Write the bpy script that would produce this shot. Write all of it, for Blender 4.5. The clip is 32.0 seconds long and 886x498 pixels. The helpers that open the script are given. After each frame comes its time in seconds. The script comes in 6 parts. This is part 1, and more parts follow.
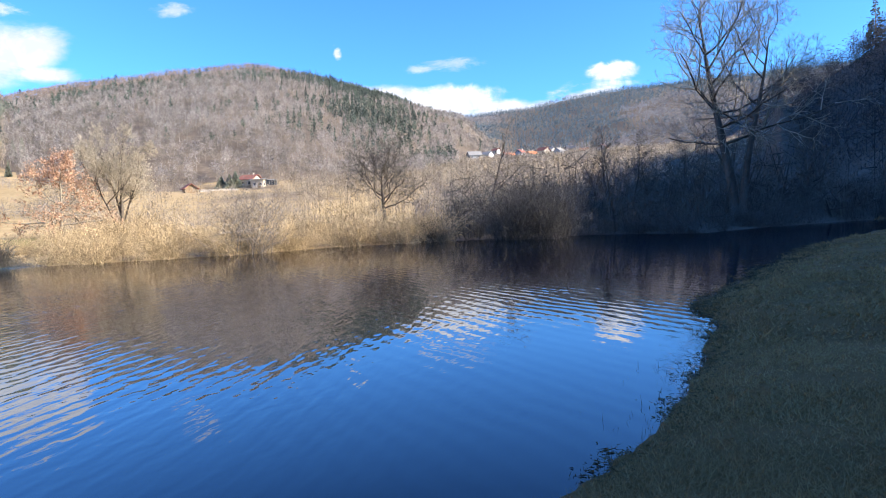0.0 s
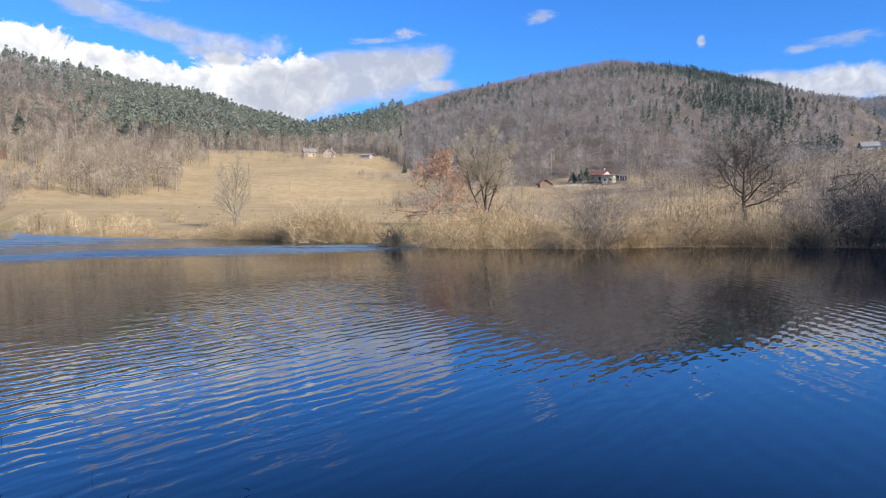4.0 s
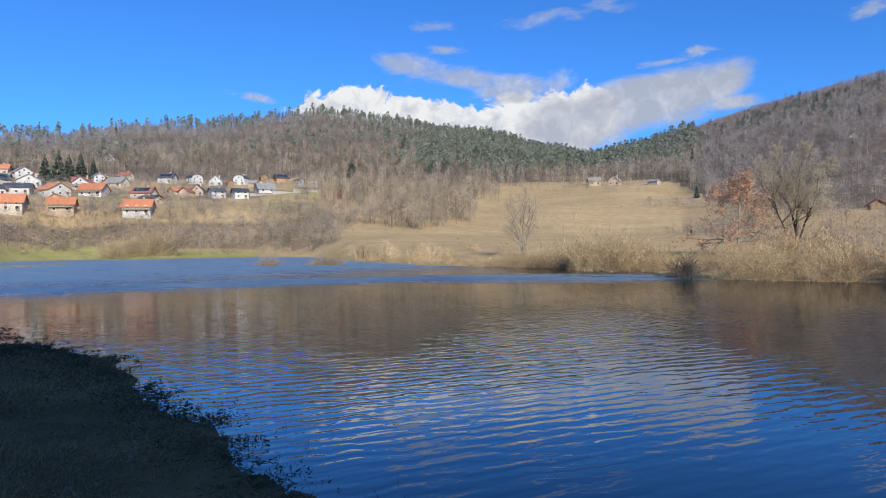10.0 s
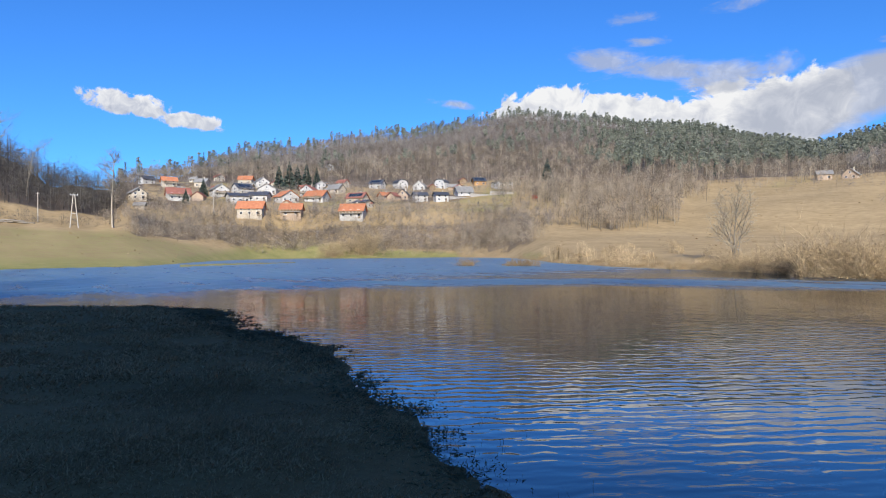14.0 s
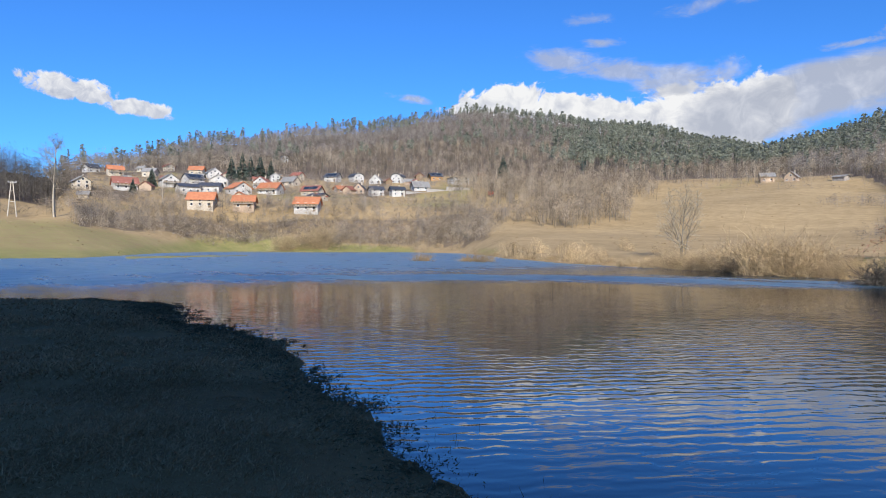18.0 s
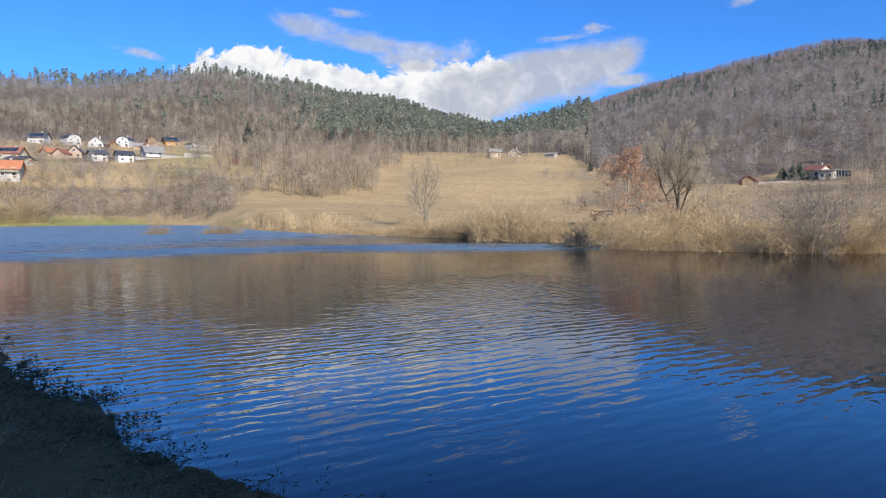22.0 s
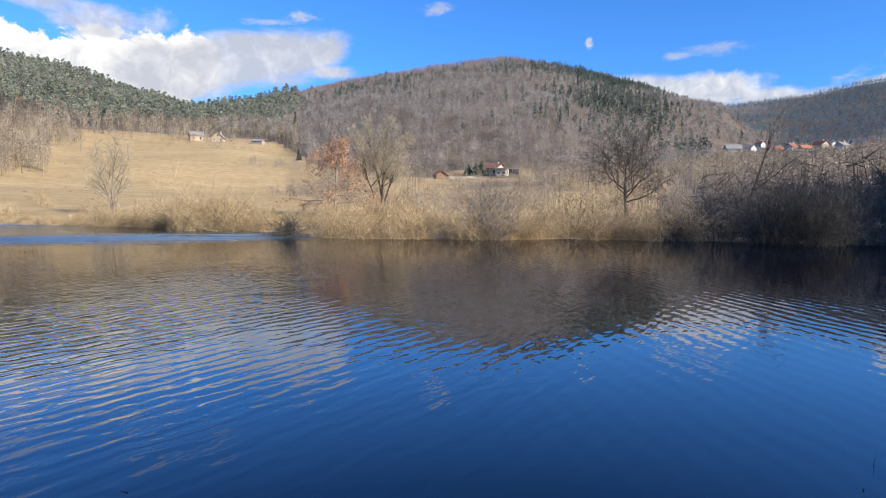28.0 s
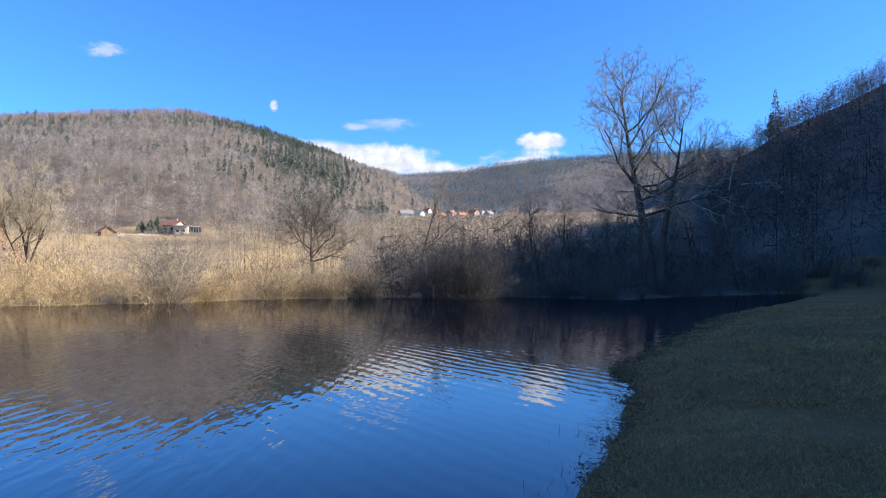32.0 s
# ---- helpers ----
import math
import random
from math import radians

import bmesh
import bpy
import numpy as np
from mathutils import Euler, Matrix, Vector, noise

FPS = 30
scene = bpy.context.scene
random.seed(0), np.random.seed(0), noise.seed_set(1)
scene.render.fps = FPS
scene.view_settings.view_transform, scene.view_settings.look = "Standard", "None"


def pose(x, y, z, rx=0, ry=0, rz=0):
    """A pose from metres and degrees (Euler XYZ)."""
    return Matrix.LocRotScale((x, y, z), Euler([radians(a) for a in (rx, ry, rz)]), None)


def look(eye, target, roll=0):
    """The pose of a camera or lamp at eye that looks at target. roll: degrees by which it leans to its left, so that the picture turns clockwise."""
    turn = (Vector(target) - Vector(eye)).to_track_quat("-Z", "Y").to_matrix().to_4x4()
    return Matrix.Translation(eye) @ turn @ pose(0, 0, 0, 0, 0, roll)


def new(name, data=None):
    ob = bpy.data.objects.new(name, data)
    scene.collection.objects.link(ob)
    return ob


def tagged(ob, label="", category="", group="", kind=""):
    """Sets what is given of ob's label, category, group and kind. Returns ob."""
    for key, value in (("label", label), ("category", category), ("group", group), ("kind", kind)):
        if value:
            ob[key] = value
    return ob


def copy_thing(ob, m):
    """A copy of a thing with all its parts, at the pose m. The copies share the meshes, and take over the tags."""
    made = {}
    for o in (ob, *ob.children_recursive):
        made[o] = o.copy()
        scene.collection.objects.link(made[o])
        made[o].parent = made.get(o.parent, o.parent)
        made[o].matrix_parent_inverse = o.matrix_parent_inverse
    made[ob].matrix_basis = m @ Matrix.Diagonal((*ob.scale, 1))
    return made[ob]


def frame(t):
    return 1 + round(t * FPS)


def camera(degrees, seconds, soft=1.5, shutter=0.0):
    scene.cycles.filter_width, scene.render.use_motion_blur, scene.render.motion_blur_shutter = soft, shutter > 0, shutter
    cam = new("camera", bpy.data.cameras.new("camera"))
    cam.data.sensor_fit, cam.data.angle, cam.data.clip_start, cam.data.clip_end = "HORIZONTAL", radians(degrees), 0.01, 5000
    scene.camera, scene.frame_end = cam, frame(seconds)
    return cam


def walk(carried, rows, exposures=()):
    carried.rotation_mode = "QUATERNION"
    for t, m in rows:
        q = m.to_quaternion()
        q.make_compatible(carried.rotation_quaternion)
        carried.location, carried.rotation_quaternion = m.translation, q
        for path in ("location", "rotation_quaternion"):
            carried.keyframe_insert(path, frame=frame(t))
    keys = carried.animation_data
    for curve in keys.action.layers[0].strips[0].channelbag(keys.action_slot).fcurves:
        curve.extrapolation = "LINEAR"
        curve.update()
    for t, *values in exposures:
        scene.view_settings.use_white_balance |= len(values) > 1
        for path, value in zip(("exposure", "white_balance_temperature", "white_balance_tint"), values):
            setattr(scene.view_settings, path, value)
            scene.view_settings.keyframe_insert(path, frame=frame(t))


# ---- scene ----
# The camera stands on the bank, two metres over the water, and turns.
# seconds, turn to the left, tilt up, lean
TURNS = [
    (0.0, -21.55, -3.56, 2.54),
    (0.5, -17.54, -1.94, 3.23),
    (1.0, -13.17, -1.33, 2.33),
    (1.5, -9.03, -1.12, 2.30),
    (2.0, -5.17, -1.60, 2.32),
    (2.5, 0.17, -2.22, 2.46),
    (3.0, 3.84, -2.50, 1.65),
    (3.5, 6.63, -2.85, 1.08),
    (4.0, 9.55, -3.06, 0.65),
    (4.5, 12.01, -3.11, 0.58),
    (5.0, 14.29, -3.03, 0.62),
    (5.5, 16.66, -2.89, 0.55),
    (6.0, 19.20, -2.63, 0.44),
    (6.5, 21.64, -2.57, 0.14),
    (7.0, 23.84, -2.21, 0.36),
    (7.5, 25.59, -1.93, 0.75),
    (8.0, 27.18, -1.51, 0.53),
    (8.5, 29.00, -0.90, 0.74),
    (9.0, 31.03, -0.56, 0.84),
    (9.5, 33.00, -0.33, 0.88),
    (10.0, 35.18, -0.08, 0.88),
    (10.5, 37.43, 0.09, 0.74),
    (11.0, 39.39, 0.24, 0.54),
    (11.5, 41.74, 0.27, 0.81),
    (12.0, 44.80, 0.22, 0.81),
    (12.5, 47.02, 0.15, 1.04),
    (13.0, 48.98, 0.12, 1.23),
    (13.5, 51.03, 0.15, 0.86),
    (14.0, 52.94, 0.25, 0.52),
    (14.5, 54.90, 0.32, 0.29),
    (15.0, 56.90, 0.55, 0.11),
    (15.5, 58.49, 0.89, 0.07),
    (16.0, 58.87, 1.11, 0.07),
    (16.5, 57.22, 0.98, 0.03),
    (17.0, 54.62, 1.09, -0.25),
    (17.5, 51.35, 0.21, -0.18),
    (18.0, 48.88, -0.21, -0.21),
    (18.5, 46.05, -0.74, -0.24),
    (19.0, 42.73, -1.09, -0.30),
    (19.5, 39.67, -1.24, -0.51),
    (20.0, 37.46, -1.44, -0.24),
    (20.5, 34.17, -2.06, 0.02),
    (21.0, 30.88, -2.51, 0.14),
    (21.5, 28.66, -2.74, 0.11),
    (22.0, 26.24, -2.98, 0.38),
    (22.5, 23.08, -3.42, 0.02),
    (23.0, 20.79, -4.06, 0.12),
    (23.5, 18.76, -4.80, -0.03),
    (24.0, 16.02, -5.26, -0.00),
    (24.5, 13.20, -5.63, -0.11),
    (25.0, 10.88, -5.94, -0.12),
    (25.5, 8.39, -5.95, -0.41),
    (26.0, 5.34, -5.76, -0.71),
    (26.5, 2.61, -5.07, -0.79),
    (27.0, 1.03, -4.67, -0.77),
    (27.5, 0.82, -4.32, -0.54),
    (28.0, 0.09, -3.97, -0.38),
    (28.5, -3.06, -3.56, -0.57),
    (29.0, -7.28, -3.11, -1.04),
    (29.5, -13.05, -2.65, -1.49),
    (30.0, -17.86, -1.59, -1.17),
    (30.5, -22.23, -0.20, -0.84),
    (31.0, -23.71, 0.78, -0.28),
    (31.5, -24.30, 1.62, 0.93),
    (32.0, -28.02, 1.61, -0.10),
]
EYE = (0.0, 0.0, 2.0)
cam = camera(70.71, 32.0, soft=1.0)
# stops, white balance in kelvin, tint
EXPOSURES = [(0.0, 1.32, 6950, 10), (1.0, 1.0, 6650, 10), (2.0, 0.77, 6600, 10), (3.0, 0.60, 6500, 10), (6.0, 0.42, 6450, 10), (10.0, 0.2, 6400, 10), (13.0, 0.24, 6450, 10), (17.0, 0.26, 6450, 10), (23.0, 0.40, 6500, 10),
             (26.0, 0.60, 6700, 10), (29.0, 0.6, 6900, 10), (30.0, 0.80, 7050, 10), (31.0, 0.94, 6900, 10), (32.0, 1.0, 6900, 10)]
walk(cam, [(t, pose(*EYE, 90 + tilt, lean, turn)) for t, turn, tilt, lean in TURNS], EXPOSURES)

# ---- sky and sun ----
SUN_TURN, SUN_HEIGHT = 125.0, 28.0      # degrees clockwise from ahead, degrees over the horizon
world = bpy.data.worlds.new("sky")
scene.world = world
world.use_nodes = True
wn = world.node_tree.nodes
sky = wn.new("ShaderNodeTexSky")
sky.sky_type = "NISHITA"
sky.sun_disc = False
sky.sun_elevation = radians(SUN_HEIGHT)
sky.sun_rotation = radians(SUN_TURN)
sky.air_density, sky.dust_density, sky.ozone_density = 1.0, 0.25, 4.0
wn["Background"].inputs["Strength"].default_value = 0.12
tone = wn.new("ShaderNodeMix")
tone.data_type, tone.blend_type = "RGBA", "MULTIPLY"
tone.inputs[0].default_value = 1.0
tone.inputs[7].default_value = (0.31, 0.73, 1.28, 1)      # the clear, deep blue of a dry winter day
world.node_tree.links.new(sky.outputs[0], tone.inputs[6])
world.node_tree.links.new(tone.outputs[2], wn["Background"].inputs["Color"])

sun_data = bpy.data.lights.new("sun", "SUN")
sun_data.energy, sun_data.angle, sun_data.color = 5.4, radians(0.5), (1.0, 0.93, 0.82)
sun = new("sun", sun_data)
sun.matrix_world = look((300 * math.sin(radians(SUN_TURN)), 300 * math.cos(radians(SUN_TURN)), 300 * math.tan(radians(SUN_HEIGHT))), (0, 0, 0))

# ---- clouds, far behind the hills ----
cloud_count = 0


def cloud_material(seed, grain, ragged, soft, dense):
    """Vapour that glows: sun painted bright on thick heaps, lilac-grey on smooth veils."""
    m = bpy.data.materials.new("cloud_vapour")
    m.use_nodes = True
    n, l = m.node_tree.nodes, m.node_tree.links
    n.clear()
    uv = n.new("ShaderNodeUVMap").outputs[0]

    def calc(op, a, b=0.0):
        x = n.new("ShaderNodeMath")
        x.operation = op
        for s, v in zip(x.inputs, (a, b)):
            if hasattr(v, "links"):
                l.new(v, s)
            else:
                s.default_value = v
        return x.outputs[0]

    def puff(scale, detail, shift, squash=1.0, rough=0.6):
        mp = n.new("ShaderNodeMapping")
        mp.inputs["Location"].default_value = (seed + shift, seed * 1.7, 0)
        mp.inputs["Scale"].default_value = (squash, 1, 1)
        l.new(uv, mp.inputs["Vector"])
        t = n.new("ShaderNodeTexNoise")
        t.inputs["Scale"].default_value, t.inputs["Detail"].default_value, t.inputs["Roughness"].default_value = scale, detail, rough
        t.inputs["Distortion"].default_value = 0.5
        l.new(mp.outputs[0], t.inputs["Vector"])
        return calc("SUBTRACT", t.outputs[0], 0.5)

    def attribute(name):
        a = n.new("ShaderNodeAttribute")
        a.attribute_name = name
        return a.outputs["Fac"]

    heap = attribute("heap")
    # heaps have billowed edges, veils have edges drawn out sideways
    billow = calc("MULTIPLY", puff(grain * 1.3, 6, 0.0), heap)
    drawn = calc("MULTIPLY", puff(grain, 7, 0.4, 0.4, 0.66), calc("SUBTRACT", 1.25, heap))
    shape = calc("ADD", calc("MULTIPLY", attribute("body"), 0.8), calc("MULTIPLY", calc("ADD", billow, drawn), 2.4 * ragged))
    cover = n.new("ShaderNodeMapRange")
    cover.interpolation_type = "SMOOTHSTEP"
    l.new(shape, cover.inputs[0])
    l.new(calc("ADD", 0.16, calc("MULTIPLY", calc("SUBTRACT", 1.0, heap), soft)), cover.inputs[2])
    l.new(calc("ADD", dense, calc("MULTIPLY", heap, 1.0 - dense)), cover.inputs[4])
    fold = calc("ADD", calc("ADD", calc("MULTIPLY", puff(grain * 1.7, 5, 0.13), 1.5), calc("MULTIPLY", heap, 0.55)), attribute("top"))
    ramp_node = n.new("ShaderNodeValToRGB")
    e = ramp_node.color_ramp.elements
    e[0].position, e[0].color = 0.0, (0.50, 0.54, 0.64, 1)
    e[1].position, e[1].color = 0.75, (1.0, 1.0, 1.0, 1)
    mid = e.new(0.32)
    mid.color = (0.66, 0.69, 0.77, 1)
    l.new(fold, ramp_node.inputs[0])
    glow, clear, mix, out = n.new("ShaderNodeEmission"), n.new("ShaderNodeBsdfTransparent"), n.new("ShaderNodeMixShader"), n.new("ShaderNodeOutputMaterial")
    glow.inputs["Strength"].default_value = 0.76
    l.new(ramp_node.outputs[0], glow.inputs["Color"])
    l.new(cover.outputs[0], mix.inputs[0]), l.new(clear.outputs[0], mix.inputs[1]), l.new(glow.outputs[0], mix.inputs[2]), l.new(mix.outputs[0], out.inputs[0])
    return m


def cloud(lobes, seed=1.0, grain=0.35, ragged=1.3, soft=0.5, dense=0.85, label="white cumulus cloud drifting over the hills"):
    """A bank of cloud out of lobes: turn, height over the horizon, half width, half height (degrees), slant, and 1 for a heap or 0 for a veil."""
    global cloud_count
    cloud_count += 1
    a0, a1 = min(k[0] - 1.4 * k[2] for k in lobes), max(k[0] + 1.4 * k[2] for k in lobes)
    e0, e1 = min(k[1] - 1.5 * k[3] - abs(k[4]) for k in lobes), max(k[1] + 1.5 * k[3] + abs(k[4]) for k in lobes)
    nu, nv, dist = int(8 + 5 * (a1 - a0)), int(8 + 6 * (e1 - e0)), 3900.0 - 25 * cloud_count
    u, v = np.meshgrid(np.linspace(a1, a0, nu), np.linspace(e0, e1, nv))
    body, heap, top = np.full(u.shape, -2.0), np.zeros(u.shape), np.zeros(u.shape)
    for a, e, wide, high, slant, heaped in lobes:
        x, y = (u - a) / wide, (v - e - slant * (u - a) / wide) / high
        inside = 1 - (np.abs(x) ** 2.4 + np.abs(y) ** 2.4) ** 0.5
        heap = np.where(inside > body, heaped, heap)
        # heap tops are made lighter to stand for sun on them
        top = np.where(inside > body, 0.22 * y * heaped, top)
        body = np.maximum(body, inside)
    for _ in range(3):
        pad = np.pad(heap, 1, mode="edge")
        heap = (pad[:-2, 1:-1] + pad[2:, 1:-1] + pad[1:-1, :-2] + pad[1:-1, 2:] + 2 * heap) / 6
    a, el = np.radians(u), np.radians(v)
    co = np.stack([-dist * np.sin(a) * np.cos(el), dist * np.cos(a) * np.cos(el), dist * np.sin(el)], -1).reshape(-1, 3)
    i, j = np.meshgrid(np.arange(nv - 1), np.arange(nu - 1), indexing="ij")
    q = np.stack([i * nu + j, i * nu + j + 1, (i + 1) * nu + j + 1, (i + 1) * nu + j], -1).reshape(-1, 4)
    me = bpy.data.meshes.new("cloud")
    me.from_pydata(co.tolist(), [], q.tolist())
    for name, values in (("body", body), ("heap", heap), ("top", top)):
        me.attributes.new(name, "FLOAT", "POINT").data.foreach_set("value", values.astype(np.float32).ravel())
    layer = me.uv_layers.new(name="UVMap")
    layer.data.foreach_set("uv", np.stack([-u, v], -1).reshape(-1, 2)[q.ravel()].astype(np.float32).ravel())
    me.materials.append(cloud_material(seed, grain, ragged, soft, dense))
    return tagged(new("backdrop_cloud", me), label, "cloud", kind="structure")


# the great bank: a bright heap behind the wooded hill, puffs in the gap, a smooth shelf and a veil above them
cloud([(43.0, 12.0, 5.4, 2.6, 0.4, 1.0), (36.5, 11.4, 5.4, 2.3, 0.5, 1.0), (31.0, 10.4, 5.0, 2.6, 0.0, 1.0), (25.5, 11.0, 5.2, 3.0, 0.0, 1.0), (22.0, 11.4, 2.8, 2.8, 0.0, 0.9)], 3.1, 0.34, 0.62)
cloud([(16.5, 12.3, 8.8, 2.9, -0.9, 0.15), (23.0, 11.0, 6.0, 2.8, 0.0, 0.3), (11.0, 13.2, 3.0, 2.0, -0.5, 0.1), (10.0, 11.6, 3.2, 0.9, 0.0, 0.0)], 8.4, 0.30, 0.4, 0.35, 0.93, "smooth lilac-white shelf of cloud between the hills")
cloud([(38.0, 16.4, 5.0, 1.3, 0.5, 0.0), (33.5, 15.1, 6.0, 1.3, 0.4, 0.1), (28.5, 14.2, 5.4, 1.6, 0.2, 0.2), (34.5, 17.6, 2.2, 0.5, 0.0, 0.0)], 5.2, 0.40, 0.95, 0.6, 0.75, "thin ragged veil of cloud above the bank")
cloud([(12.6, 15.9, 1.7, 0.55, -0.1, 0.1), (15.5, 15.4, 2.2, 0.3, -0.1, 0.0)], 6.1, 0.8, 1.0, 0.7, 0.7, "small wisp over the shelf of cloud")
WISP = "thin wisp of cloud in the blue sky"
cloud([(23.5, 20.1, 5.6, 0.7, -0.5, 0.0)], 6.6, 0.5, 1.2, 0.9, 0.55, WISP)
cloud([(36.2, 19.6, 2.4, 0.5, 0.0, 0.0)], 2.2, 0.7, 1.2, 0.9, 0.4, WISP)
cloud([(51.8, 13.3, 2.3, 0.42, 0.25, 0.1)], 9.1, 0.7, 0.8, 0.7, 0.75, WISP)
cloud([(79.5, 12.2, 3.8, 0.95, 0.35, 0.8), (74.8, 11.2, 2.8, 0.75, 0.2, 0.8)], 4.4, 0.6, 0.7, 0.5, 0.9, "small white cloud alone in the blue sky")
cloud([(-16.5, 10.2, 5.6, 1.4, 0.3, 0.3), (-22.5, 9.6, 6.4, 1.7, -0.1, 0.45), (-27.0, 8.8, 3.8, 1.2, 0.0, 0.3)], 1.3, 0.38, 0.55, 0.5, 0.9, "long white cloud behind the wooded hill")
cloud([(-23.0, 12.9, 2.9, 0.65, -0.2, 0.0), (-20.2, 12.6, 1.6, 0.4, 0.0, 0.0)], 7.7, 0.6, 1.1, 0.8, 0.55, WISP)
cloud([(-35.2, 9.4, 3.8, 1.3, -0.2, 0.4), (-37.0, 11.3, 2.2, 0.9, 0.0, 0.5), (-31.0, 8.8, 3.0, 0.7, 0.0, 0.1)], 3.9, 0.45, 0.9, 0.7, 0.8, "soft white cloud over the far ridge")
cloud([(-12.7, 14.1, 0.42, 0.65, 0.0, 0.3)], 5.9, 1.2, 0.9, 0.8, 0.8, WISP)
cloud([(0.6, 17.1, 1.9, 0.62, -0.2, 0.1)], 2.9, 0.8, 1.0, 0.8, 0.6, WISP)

# ---- materials ----
def material(name, rough=0.8, spec=0.3):
    m = bpy.data.materials.new(name)
    m.use_nodes = True
    b = m.node_tree.nodes["Principled BSDF"]
    b.inputs["Roughness"].default_value = rough
    b.inputs["Specular IOR Level"].default_value = spec
    return m, m.node_tree.nodes, m.node_tree.links, b


def noise_node(n, l, scale, detail=4, rough=0.6, coords="Object", stretch=None):
    t = n.new("ShaderNodeTexNoise")
    t.inputs["Scale"].default_value, t.inputs["Detail"].default_value, t.inputs["Roughness"].default_value = scale, detail, rough
    c = n.new("ShaderNodeTexCoord").outputs[coords]
    if stretch:
        mp = n.new("ShaderNodeMapping")
        mp.inputs["Scale"].default_value = stretch
        l.new(c, mp.inputs["Vector"])
        c = mp.outputs[0]
    l.new(c, t.inputs["Vector"])
    return t


def ramp(n, l, value, stops):
    r = n.new("ShaderNodeValToRGB")
    e = r.color_ramp.elements
    while len(e) < len(stops):
        e.new(0.5)
    for k, (p, c) in zip(e, stops):
        k.position, k.color = p, (*c, 1)
    l.new(value, r.inputs["Fac"])
    return r.outputs["Color"]


def mixed(n, l, fac, a, b, kind="MIX"):
    x = n.new("ShaderNodeMix")
    x.data_type, x.blend_type = "RGBA", kind
    for socket, v in ((x.inputs[0], fac), (x.inputs[6], a), (x.inputs[7], b)):
        if hasattr(v, "links"):
            l.new(v, socket)
        else:
            socket.default_value = v if isinstance(v, (int, float)) else (*v, 1)
    return x.outputs[2]


def math_node(n, l, op, a, b=0.0):
    x = n.new("ShaderNodeMath")
    x.operation = op
    for socket, v in zip(x.inputs, (a, b)):
        if hasattr(v, "links"):
            l.new(v, socket)
        else:
            socket.default_value = v
    return x.outputs[0]


def bumped(n, l, b, height, strength=0.4, distance=0.02):
    x = n.new("ShaderNodeBump")
    x.inputs["Strength"].default_value, x.inputs["Distance"].default_value = strength, distance
    l.new(height, x.inputs["Height"])
    l.new(x.outputs[0], b.inputs["Normal"])


def surface(name, dark, light, scale=3.0, fine=20.0, rough=0.85, spec=0.2, bump=0.3, depth=0.01, coords="Object", stretch=None, vary=0.0):
    """A material of two tones: stains at one scale, grain at a finer one, and a little difference from object to object."""
    m, n, l, b = material(name, rough, spec)
    big, small = noise_node(n, l, scale, 4, 0.6, coords, stretch), noise_node(n, l, fine, 3, 0.7, coords, stretch)
    both = math_node(n, l, "ADD", math_node(n, l, "MULTIPLY", big.outputs[0], 0.6), math_node(n, l, "MULTIPLY", small.outputs[0], 0.4))
    col = ramp(n, l, both, [(0.32, dark), (0.68, light)])
    if vary:
        info = n.new("ShaderNodeObjectInfo")
        hsv = n.new("ShaderNodeHueSaturation")
        l.new(math_node(n, l, "ADD", math_node(n, l, "MULTIPLY", info.outputs["Random"], 2 * vary), 1 - vary), hsv.inputs["Value"])
        l.new(col, hsv.inputs["Color"])
        col = hsv.outputs[0]
    l.new(col, b.inputs["Base Color"])
    bumped(n, l, b, small.outputs[0], bump, depth)
    return m


def foliage(name, dark, light, patch=0.02, rough=0.8, spec=0.15, third=None, through_light=0.3):
    """Twigs, needles and blades: each plant and each piece has its own tone, and patches drift over the ground."""
    m, n, l, b = material(name, rough, spec)
    geo = n.new("ShaderNodeNewGeometry")
    plant = n.new("ShaderNodeAttribute")
    plant.attribute_name = "plant"
    big = noise_node(n, l, patch, 3, 0.6)
    clump = noise_node(n, l, 0.16, 2, 0.5)
    soft = math_node(n, l, "ADD", math_node(n, l, "MULTIPLY", big.outputs[0], 0.45), math_node(n, l, "MULTIPLY", clump.outputs[0], 0.35))
    f = math_node(n, l, "ADD", math_node(n, l, "MULTIPLY", geo.outputs["Random Per Island"], 0.4), soft)
    f = math_node(n, l, "ADD", f, math_node(n, l, "MULTIPLY", plant.outputs["Fac"], 0.5))
    stops = [(0.36, dark), (0.80, light)] + ([(0.95, third)] if third else [])
    tone = ramp(n, l, f, stops)
    l.new(tone, b.inputs["Base Color"])
    thin, mix = n.new("ShaderNodeBsdfTranslucent"), n.new("ShaderNodeMixShader")      # thin pieces let some light through
    mix.inputs[0].default_value = through_light
    l.new(tone, thin.inputs["Color"])
    l.new(b.outputs[0], mix.inputs[1]), l.new(thin.outputs[0], mix.inputs[2]), l.new(mix.outputs[0], n["Material Output"].inputs["Surface"])
    return m


# haze on the hills is put into the next two: greyed, darks lifted
twig_grey = foliage("bare_twigs", (0.15, 0.13, 0.11), (0.43, 0.375, 0.318), 0.012)
twig_haze_grey = foliage("haze_grey_twigs", (0.145, 0.13, 0.116), (0.45, 0.40, 0.352), 0.012)
twig_red = foliage("budding_beech_twigs", (0.19, 0.145, 0.12), (0.40, 0.315, 0.262), 0.012)
# cool grey: the far hill's haze is painted into the twigs
twig_hazed = foliage("hazed_bare_twigs", (0.20, 0.195, 0.20), (0.38, 0.37, 0.37), 0.006)
twig_pale = foliage("pale_sunlit_twigs", (0.26, 0.22, 0.165), (0.74, 0.66, 0.52), 0.1)
